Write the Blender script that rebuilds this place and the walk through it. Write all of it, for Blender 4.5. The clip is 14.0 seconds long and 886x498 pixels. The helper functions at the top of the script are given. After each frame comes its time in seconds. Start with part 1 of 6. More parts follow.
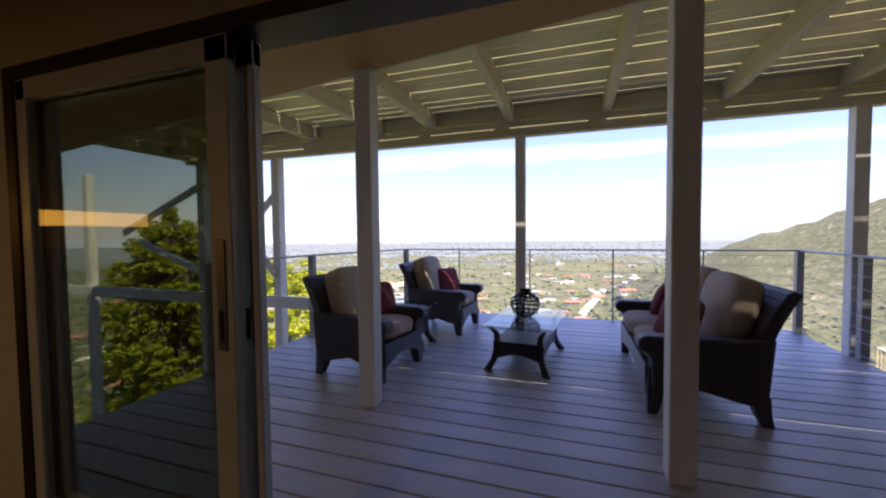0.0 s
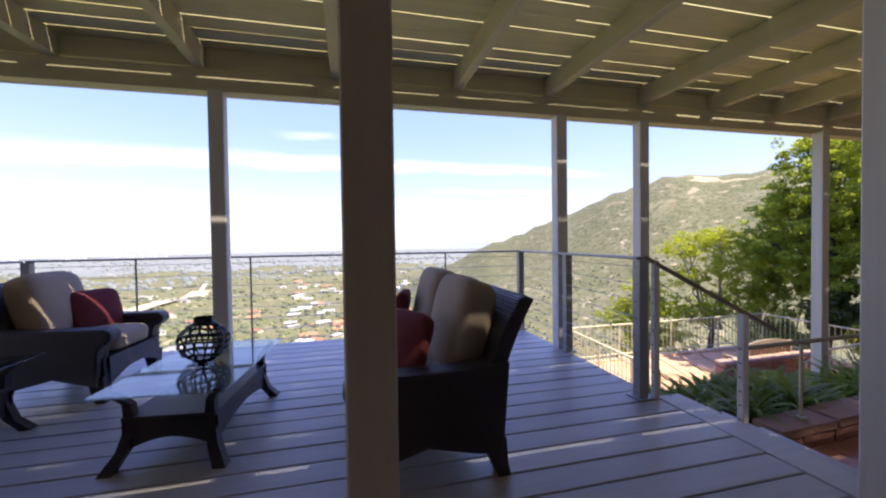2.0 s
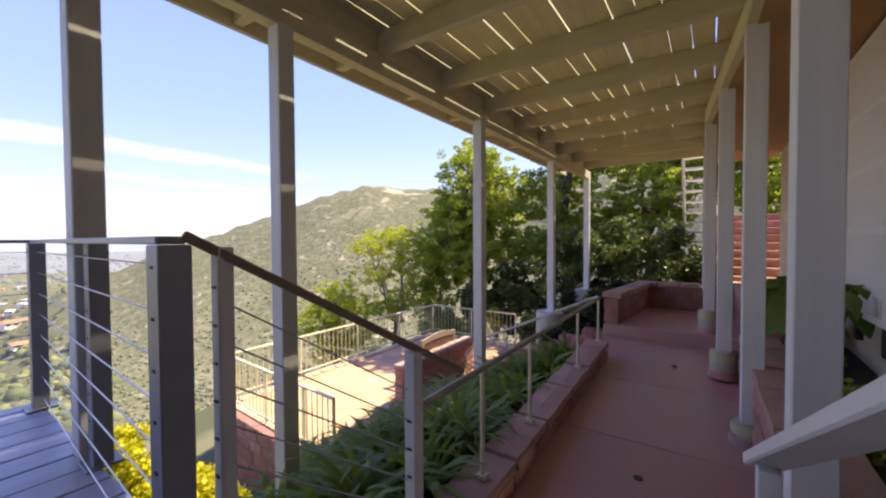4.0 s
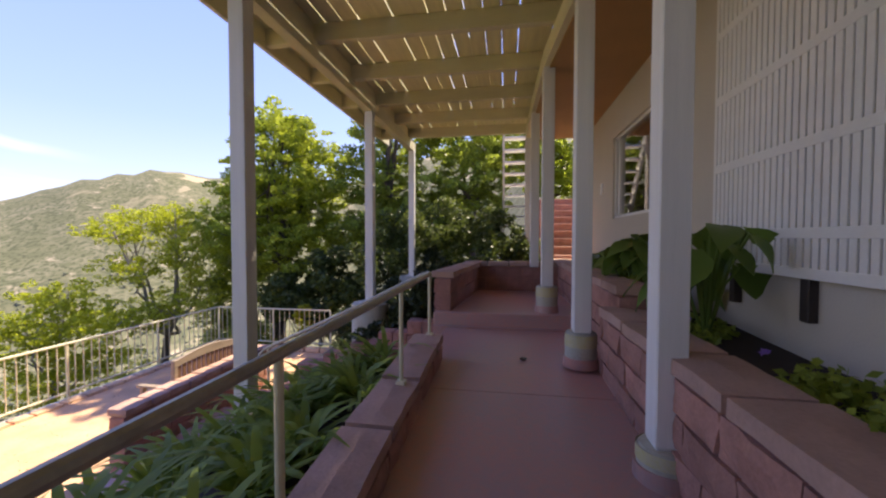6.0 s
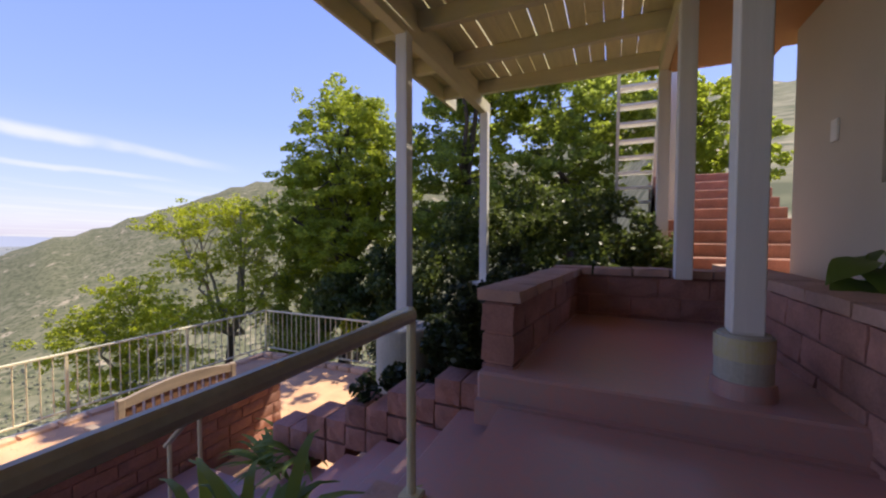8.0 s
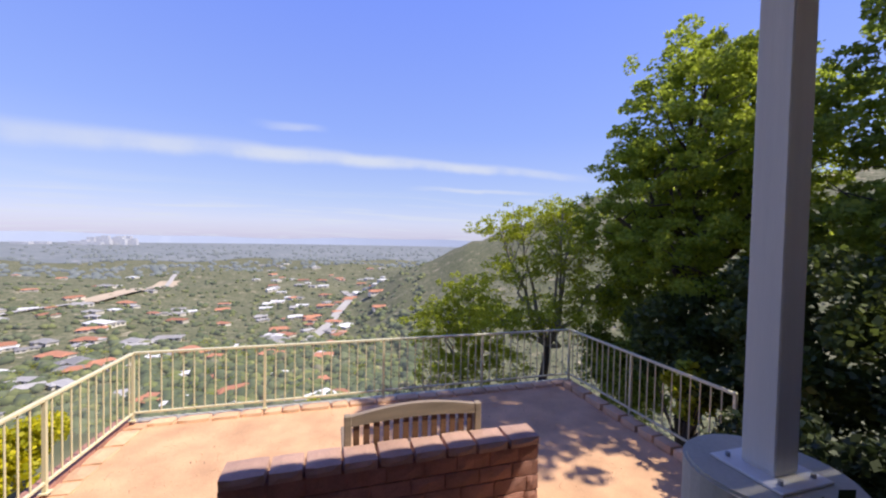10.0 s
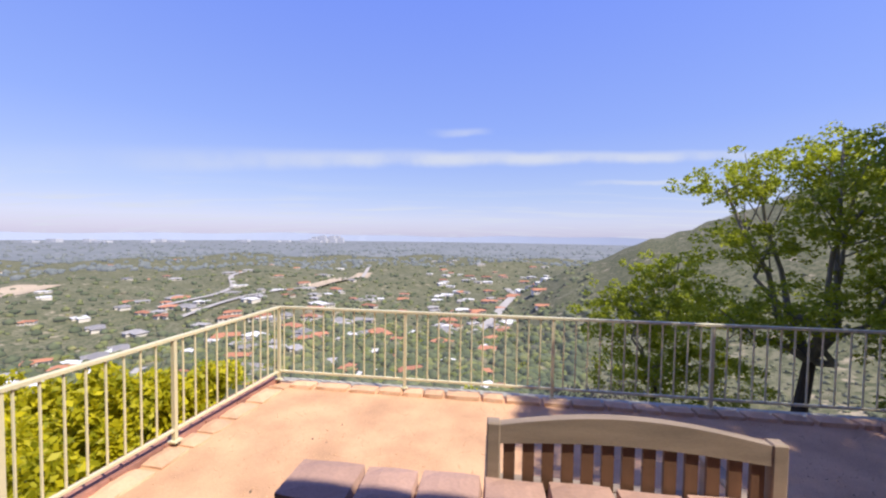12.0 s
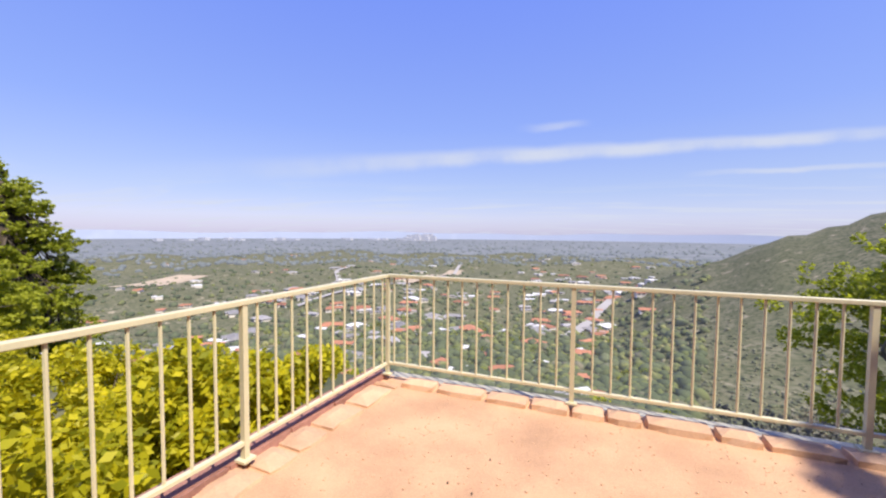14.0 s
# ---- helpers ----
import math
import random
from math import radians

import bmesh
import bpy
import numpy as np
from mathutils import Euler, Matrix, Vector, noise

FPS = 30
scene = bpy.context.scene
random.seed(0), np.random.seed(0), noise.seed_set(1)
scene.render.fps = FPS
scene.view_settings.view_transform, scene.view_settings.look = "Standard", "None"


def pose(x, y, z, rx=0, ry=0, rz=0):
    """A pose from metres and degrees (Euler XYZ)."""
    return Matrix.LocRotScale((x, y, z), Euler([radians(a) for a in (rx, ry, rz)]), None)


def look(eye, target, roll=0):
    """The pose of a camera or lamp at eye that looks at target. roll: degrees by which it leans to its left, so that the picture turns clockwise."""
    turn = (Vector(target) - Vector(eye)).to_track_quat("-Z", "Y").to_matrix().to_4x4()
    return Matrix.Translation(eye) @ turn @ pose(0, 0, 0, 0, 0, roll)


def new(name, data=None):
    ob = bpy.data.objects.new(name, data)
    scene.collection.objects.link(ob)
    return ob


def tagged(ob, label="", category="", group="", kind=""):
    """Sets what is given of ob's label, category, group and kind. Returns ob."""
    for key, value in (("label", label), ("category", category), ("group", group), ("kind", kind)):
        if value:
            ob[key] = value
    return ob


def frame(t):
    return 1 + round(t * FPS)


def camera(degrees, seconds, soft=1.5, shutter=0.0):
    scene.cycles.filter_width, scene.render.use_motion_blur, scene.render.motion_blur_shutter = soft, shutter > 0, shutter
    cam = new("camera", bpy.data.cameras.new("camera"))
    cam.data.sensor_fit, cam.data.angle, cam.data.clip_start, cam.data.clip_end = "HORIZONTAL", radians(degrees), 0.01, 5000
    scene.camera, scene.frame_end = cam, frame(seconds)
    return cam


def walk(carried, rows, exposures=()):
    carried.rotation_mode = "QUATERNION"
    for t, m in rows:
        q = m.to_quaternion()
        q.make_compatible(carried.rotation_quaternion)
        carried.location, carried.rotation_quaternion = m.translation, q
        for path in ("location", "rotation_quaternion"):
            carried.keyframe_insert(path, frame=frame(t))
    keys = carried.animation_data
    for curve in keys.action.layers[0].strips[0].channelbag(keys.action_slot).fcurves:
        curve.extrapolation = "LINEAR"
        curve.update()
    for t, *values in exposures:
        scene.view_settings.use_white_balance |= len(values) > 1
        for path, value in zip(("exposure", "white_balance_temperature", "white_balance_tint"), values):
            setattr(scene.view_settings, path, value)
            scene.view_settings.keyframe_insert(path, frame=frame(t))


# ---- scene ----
cam = camera(98.3, 14.0, soft=2.2)
PATH = [
    (0, (0.982, 1.175, 1.372), (0.347, 3.07, 1.292), -0.6),
    (0.5, (0.954, 1.593, 1.377), (0.379, 3.507, 1.303), -0.5),
    (1, (1.053, 1.97, 1.351), (0.655, 3.929, 1.286), -0.7),
    (1.5, (1.23, 2.236, 1.323), (1.18, 4.234, 1.254), -0.8),
    (2, (1.5, 2.47, 1.257), (1.975, 4.413, 1.215), -0.8),
    (2.5, (1.899, 2.836, 1.191), (2.864, 4.588, 1.149), -0.4),
    (3, (2.339, 3.173, 1.172), (3.588, 4.735, 1.126), -0.5),
    (3.5, (2.823, 3.541, 1.143), (4.288, 4.902, 1.092), -0.3),
    (4, (3.292, 3.845, 1.098), (4.937, 4.981, 1.049), -0.3),
    (6.3, (5.368, 4.331, 0.628), (7.344, 4.631, 0.568), 0.1),
    (7.2, (6.45, 4.395, 0.586), (8.414, 4.770, 0.514), -0.4),
    (8.3, (7.72, 4.50, 0.585), (9.43, 5.54, 0.535), 0.8),
    (9.3, (8.791, 4.919, 0.586), (9.842, 6.62, 0.572), 1.7),
    (9.5, (8.958, 4.979, 0.59), (9.868, 6.759, 0.551), 1.2),
    (9.6, (9.013, 5.077, 0.602), (9.849, 6.893, 0.556), 1.3),
    (10, (9.208, 5.353, 0.538), (9.77, 7.271, 0.485), 1.2),
    (10.2, (9.288, 5.466, 0.538), (9.724, 7.416, 0.473), 1.2),
    (10.5, (9.357, 5.677, 0.455), (9.642, 7.656, 0.393), 1.0),
    (11, (9.437, 6.119, 0.266), (9.471, 8.117, 0.196), 0.7),
    (11.5, (9.409, 6.493, 0.075), (9.269, 8.486, 0.002), 0.9),
    (12, (9.35, 6.86, -0.106), (9.082, 8.841, -0.183), 0.8),
    (12.5, (9.247, 7.186, -0.257), (8.866, 9.148, -0.335), 1.0),
    (13, (9.086, 7.512, -0.386), (8.534, 9.433, -0.469), 0.9),
    (13.5, (8.822, 7.779, -0.503), (8.131, 9.654, -0.589), 0.7),
    (14, (8.46, 8.167, -0.613), (7.738, 10.03, -0.705), 0.5),
]
walk(cam, [(t, look(e, a, r)) for t, e, a, r in PATH], exposures=[(0, 1.6, 7300, 10), (2.0, 1.58, 7500, 10), (3.5, 1.52, 7700, 10), (4.4, 1.52, 7950, 10), (6.3, 1.45, 8000, 10), (7.3, 1.25, 7800, 10), (9.3, 0.68, 6750, 10), (14, 0.62, 6700, 10)])

# ---- light ----
SUN_WAY = Vector((0.60, -0.30, 1.0)).normalized()
world = bpy.data.worlds.new("sky")
scene.world = world
world.use_nodes = True
wn, wl = world.node_tree.nodes, world.node_tree.links
wn.clear()
w_out = wn.new("ShaderNodeOutputWorld")
w_bg = wn.new("ShaderNodeBackground")
w_bg.inputs["Strength"].default_value = 0.15
w_sky = wn.new("ShaderNodeTexSky")
w_sky.sky_type = "NISHITA"
w_sky.sun_disc = False
w_sky.sun_elevation = math.asin(SUN_WAY.z)
w_sky.sun_rotation = math.atan2(SUN_WAY.x, SUN_WAY.y)
w_sky.air_density, w_sky.dust_density, w_sky.ozone_density = 1.0, 0.2, 3.0
# thin streaks of high cloud, low over the horizon
w_co = wn.new("ShaderNodeTexCoord")
w_sep = wn.new("ShaderNodeSeparateXYZ")
wl.new(w_co.outputs["Generated"], w_sep.inputs[0])
w_div = wn.new("ShaderNodeVectorMath"); w_div.operation = "DIVIDE"
w_zc = wn.new("ShaderNodeMath"); w_zc.operation = "ADD"; w_zc.inputs[1].default_value = 0.06
w_zm = wn.new("ShaderNodeMath"); w_zm.operation = "MAXIMUM"; w_zm.inputs[1].default_value = 0.0
wl.new(w_sep.outputs["Z"], w_zm.inputs[0]); wl.new(w_zm.outputs[0], w_zc.inputs[0])
w_cmb = wn.new("ShaderNodeCombineXYZ")
for k in range(3):
    wl.new(w_zc.outputs[0], w_cmb.inputs[k])
wl.new(w_co.outputs["Generated"], w_div.inputs[0]); wl.new(w_cmb.outputs[0], w_div.inputs[1])
w_map = wn.new("ShaderNodeMapping")
w_map.inputs["Rotation"].default_value = (0, 0, radians(-8))
w_map.inputs["Scale"].default_value = (0.30, 0.85, 0.0)
w_map.inputs["Location"].default_value = (0.3, 0.55, 0.0)
wl.new(w_div.outputs[0], w_map.inputs[0])
w_no = wn.new("ShaderNodeTexNoise")
w_no.inputs["Scale"].default_value, w_no.inputs["Detail"].default_value, w_no.inputs["Distortion"].default_value = 1.6, 6.0, 0.5
wl.new(w_map.outputs[0], w_no.inputs["Vector"])
w_rmp = wn.new("ShaderNodeMapRange")
w_rmp.inputs["From Min"].default_value, w_rmp.inputs["From Max"].default_value = 0.50, 0.70
w_rmp.inputs["To Max"].default_value = 0.7
wl.new(w_no.outputs["Fac"], w_rmp.inputs["Value"])
w_fade = wn.new("ShaderNodeMapRange")
w_fade.inputs["From Min"].default_value, w_fade.inputs["From Max"].default_value = 0.125, 0.06
wl.new(w_sep.outputs["Z"], w_fade.inputs["Value"])
w_mul = wn.new("ShaderNodeMath"); w_mul.operation = "MULTIPLY"
wl.new(w_rmp.outputs[0], w_mul.inputs[0]); wl.new(w_fade.outputs[0], w_mul.inputs[1])


def sky_math(op, a, b=None, c=None):
    q = wn.new("ShaderNodeMath"); q.operation = op
    for k_, v_ in enumerate((a, b, c)):
        if v_ is None:
            continue
        if isinstance(v_, (int, float)):
            q.inputs[k_].default_value = v_
        else:
            wl.new(v_, q.inputs[k_])
    return q.outputs[0]


def sky_step(v, lo_, hi_):
    q = wn.new("ShaderNodeMapRange"); q.interpolation_type = "SMOOTHSTEP"
    q.inputs["From Min"].default_value, q.inputs["From Max"].default_value = lo_, hi_
    wl.new(v, q.inputs["Value"])
    return q.outputs[0]


# one long vapour trail, a short one below it and a small wisp above
w_az = sky_math("ARCTAN2", w_sep.outputs["X"], w_sep.outputs["Y"])
w_puff = wn.new("ShaderNodeTexNoise")
w_puff.inputs["Scale"].default_value, w_puff.inputs["Detail"].default_value = 9.0, 6.0
wl.new(w_co.outputs["Generated"], w_puff.inputs["Vector"])
w_rag = sky_math("MULTIPLY_ADD", w_puff.outputs["Fac"], 0.022, -0.011)
w_soft = sky_step(w_puff.outputs["Fac"], 0.05, 0.70)


def streak(height, width, left, right, lean, strength):
    """A band round a great circle: height over the north, half width, azimuths (radians) between which it shows."""
    h_ = sky_math("MULTIPLY_ADD", w_sep.outputs["Y"], -height, w_sep.outputs["Z"])
    h_ = sky_math("MULTIPLY_ADD", w_sep.outputs["X"], lean, h_)
    h_ = sky_math("ABSOLUTE", sky_math("ADD", h_, w_rag))
    wide = sky_math("MULTIPLY_ADD", w_az, -width * 0.7, width)
    band = sky_step(sky_math("DIVIDE", h_, wide), 1.0, 0.15)
    ends = sky_math("MULTIPLY", sky_step(w_az, left[0], left[1]), sky_step(w_az, right[1], right[0]))
    return sky_math("MULTIPLY", sky_math("MULTIPLY", band, ends), sky_math("MULTIPLY", w_soft, strength))


w_trail = streak(0.198, 0.024, (-1.25, -0.10), (0.45, 0.70), 0.007, 0.85)
w_trail = sky_math("MAXIMUM", w_trail, streak(0.129, 0.011, (0.17, 0.30), (0.42, 0.60), -0.012, 0.7))
w_trail = sky_math("MAXIMUM", w_trail, streak(0.264, 0.013, (-0.20, -0.08), (-0.06, 0.0), 0.0, 0.5))
w_all = sky_math("MAXIMUM", w_mul.outputs[0], w_trail)
w_mix = wn.new("ShaderNodeMixRGB")
w_mix.inputs["Color2"].default_value = (3.0, 3.25, 3.85, 1)
w_tin = wn.new("ShaderNodeMixRGB"); w_tin.blend_type = "MULTIPLY"; w_tin.inputs["Fac"].default_value = 1.0
w_tin.inputs["Color2"].default_value = (1.12, 0.95, 1.25, 1)
wl.new(w_sky.outputs[0], w_tin.inputs["Color1"])
w_grad = wn.new("ShaderNodeValToRGB")
w_grad.color_ramp.elements[0].color, w_grad.color_ramp.elements[1].color = (0.265, 0.33, 0.54, 1), (0.09, 0.17, 0.70, 1)
for at_, col in ((0.035, (0.345, 0.41, 0.60, 1)), (0.10, (0.285, 0.38, 0.60, 1)), (0.25, (0.20, 0.31, 0.72, 1)), (0.55, (0.14, 0.24, 0.81, 1))):
    e_ = w_grad.color_ramp.elements.new(at_); e_.color = col
wl.new(w_zm.outputs[0], w_grad.inputs["Fac"])
w_sc = wn.new("ShaderNodeVectorMath"); w_sc.operation = "SCALE"; w_sc.inputs["Scale"].default_value = 5.4
wl.new(w_grad.outputs[0], w_sc.inputs[0])
w_half = wn.new("ShaderNodeMixRGB"); w_half.inputs["Fac"].default_value = 0.80
wl.new(w_tin.outputs[0], w_half.inputs["Color1"]); wl.new(w_sc.outputs[0], w_half.inputs["Color2"])
wl.new(w_all, w_mix.inputs["Fac"]); wl.new(w_half.outputs[0], w_mix.inputs["Color1"])
wl.new(w_mix.outputs[0], w_bg.inputs["Color"]); wl.new(w_bg.outputs[0], w_out.inputs["Surface"])
sun = new("sun", bpy.data.lights.new("sun", "SUN"))
sun.data.energy, sun.data.angle, sun.data.color = 4.2, radians(0.53), (1.0, 0.94, 0.84)
sun.matrix_world = look(SUN_WAY * 60, (0, 0, 0))


# ---- materials ----
def material(name, base, rough=0.7, dark=0.75, scale=6.0, fine=60.0, bump=0.15, metal=0.0, piece=0.0, stretch=(1, 1, 1), tint=None, spec=0.5, rmode=False):
    """Base colour varied at two scales, with fine relief. piece: how much one piece differs from the next."""
    m = bpy.data.materials.new(name)
    m.use_nodes = True
    n, l = m.node_tree.nodes, m.node_tree.links
    p = n["Principled BSDF"]
    p.inputs["Roughness"].default_value, p.inputs["Metallic"].default_value = rough, metal
    p.inputs["Specular IOR Level"].default_value = spec
    co = n.new("ShaderNodeTexCoord")
    mp = n.new("ShaderNodeMapping")
    mp.inputs["Scale"].default_value = stretch
    geo = n.new("ShaderNodeNewGeometry")
    l.new(geo.outputs["Position"] if rmode else co.outputs["Object"], mp.inputs[0])
    a = n.new("ShaderNodeTexNoise"); a.inputs["Scale"].default_value, a.inputs["Detail"].default_value = scale, 5
    b = n.new("ShaderNodeTexNoise"); b.inputs["Scale"].default_value, b.inputs["Detail"].default_value = fine, 3
    l.new(mp.outputs[0], a.inputs["Vector"]); l.new(mp.outputs[0], b.inputs["Vector"])
    mixn = n.new("ShaderNodeMath"); mixn.operation = "MULTIPLY_ADD"; mixn.inputs[1].default_value = 0.4
    l.new(b.outputs["Fac"], mixn.inputs[0]); 
    half = n.new("ShaderNodeMath"); half.operation = "MULTIPLY"; half.inputs[1].default_value = 0.7
    l.new(a.outputs["Fac"], half.inputs[0]); l.new(half.outputs[0], mixn.inputs[2])
    mr = n.new("ShaderNodeMapRange")
    mr.inputs["From Min"].default_value, mr.inputs["From Max"].default_value = 0.32, 0.75
    l.new(mixn.outputs[0], mr.inputs["Value"])
    cm = n.new("ShaderNodeMixRGB")
    d = tint or [c * dark for c in base]
    cm.inputs["Color1"].default_value, cm.inputs["Color2"].default_value = (*d, 1), (*base, 1)
    l.new(mr.outputs[0], cm.inputs["Fac"])
    last = cm.outputs[0]
    if piece:
        oi = n.new("ShaderNodeObjectInfo")
        pr = n.new("ShaderNodeMapRange")
        pr.inputs["To Min"].default_value, pr.inputs["To Max"].default_value = 1 - piece, 1 + piece
        l.new(oi.outputs["Random"], pr.inputs["Value"])
        hs = n.new("ShaderNodeHueSaturation")
        l.new(pr.outputs[0], hs.inputs["Value"]); l.new(last, hs.inputs["Color"])
        last = hs.outputs[0]
    l.new(last, p.inputs["Base Color"])
    if bump:
        bp = n.new("ShaderNodeBump")
        bp.inputs["Strength"].default_value, bp.inputs["Distance"].default_value = bump, 0.01
        l.new(mixn.outputs[0], bp.inputs["Height"]); l.new(bp.outputs[0], p.inputs["Normal"])
    return m


def leafy(name, base, light, rough=0.5, glow=0.35):
    """Leaves: each clump and leaf a little different, with light passing through."""
    m = bpy.data.materials.new(name)
    m.use_nodes = True
    n, l = m.node_tree.nodes, m.node_tree.links
    p, out = n["Principled BSDF"], n["Material Output"]
    geo = n.new("ShaderNodeNewGeometry")
    no = n.new("ShaderNodeTexNoise"); no.inputs["Scale"].default_value = 0.9
    l.new(geo.outputs["Position"], no.inputs["Vector"])
    ad = n.new("ShaderNodeMath"); ad.operation = "MULTIPLY_ADD"; ad.inputs[1].default_value = 0.55
    l.new(geo.outputs["Random Per Island"], ad.inputs[0])
    ha = n.new("ShaderNodeMath"); ha.operation = "MULTIPLY"; ha.inputs[1].default_value = 0.6
    l.new(no.outputs["Fac"], ha.inputs[0]); l.new(ha.outputs[0], ad.inputs[2])
    cm = n.new("ShaderNodeMixRGB")
    cm.inputs["Color1"].default_value, cm.inputs["Color2"].default_value = (*base, 1), (*light, 1)
    l.new(ad.outputs[0], cm.inputs["Fac"]); l.new(cm.outputs[0], p.inputs["Base Color"])
    p.inputs["Roughness"].default_value = rough
    p.inputs["Specular IOR Level"].default_value = 0.35
    tr = n.new("ShaderNodeBsdfTranslucent")
    l.new(cm.outputs[0], tr.inputs["Color"])
    mx = n.new("ShaderNodeMixShader"); mx.inputs["Fac"].default_value = glow
    l.new(p.outputs[0], mx.inputs[1]); l.new(tr.outputs[0], mx.inputs[2]); l.new(mx.outputs[0], out.inputs["Surface"])
    return m


def glass(name, tint=(1, 1, 1), rough=0.0, see=0.85):
    m = bpy.data.materials.new(name)
    m.use_nodes = True
    n, l = m.node_tree.nodes, m.node_tree.links
    n.remove(n["Principled BSDF"])
    t = n.new("ShaderNodeBsdfTransparent"); t.inputs["Color"].default_value = (*[c * see for c in tint], 1)
    g = n.new("ShaderNodeBsdfGlossy"); g.inputs["Roughness"].default_value = rough
    f = n.new("ShaderNodeLayerWeight"); f.inputs["Blend"].default_value = 0.5
    pw_ = n.new("ShaderNodeMath"); pw_.operation = "POWER"; pw_.inputs[1].default_value = 4.0
    ma = n.new("ShaderNodeMath"); ma.operation = "MULTIPLY_ADD"; ma.inputs[1].default_value, ma.inputs[2].default_value = 0.85, 0.045
    l.new(f.outputs["Facing"], pw_.inputs[0]); l.new(pw_.outputs[0], ma.inputs[0])
    x = n.new("ShaderNodeMixShader")
    l.new(ma.outputs[0], x.inputs["Fac"]); l.new(t.outputs[0], x.inputs[1]); l.new(g.outputs[0], x.inputs[2])
    l.new(x.outputs[0], n["Material Output"].inputs["Surface"])
    return m


def woven(name, base):
    m = material(name, base, rough=0.42, scale=8, fine=90, bump=0.0)
    n, l = m.node_tree.nodes, m.node_tree.links
    p = n["Principled BSDF"]
    co = n.new("ShaderNodeTexCoord")
    hs = []
    for ax in ("X", "Z"):
        w = n.new("ShaderNodeTexWave"); w.bands_direction = ax
        w.inputs["Scale"].default_value, w.inputs["Distortion"].default_value = 26, 0.6
        l.new(co.outputs["Object"], w.inputs["Vector"]); hs.append(w)
    w = n.new("ShaderNodeTexWave"); w.bands_direction = "Y"; w.inputs["Scale"].default_value = 26
    l.new(co.outputs["Object"], w.inputs["Vector"])
    mx = n.new("ShaderNodeMath"); mx.operation = "MAXIMUM"
    l.new(hs[0].outputs["Fac"], mx.inputs[0]); l.new(w.outputs["Fac"], mx.inputs[1])
    ml = n.new("ShaderNodeMath"); ml.operation = "MULTIPLY"
    l.new(mx.outputs[0], ml.inputs[0]); l.new(hs[1].outputs["Fac"], ml.inputs[1])
    bp = n.new("ShaderNodeBump"); bp.inputs["Strength"].default_value, bp.inputs["Distance"].default_value = 0.8, 0.008
    l.new(ml.outputs[0], bp.inputs["Height"]); l.new(bp.outputs[0], p.inputs["Normal"])
    return m


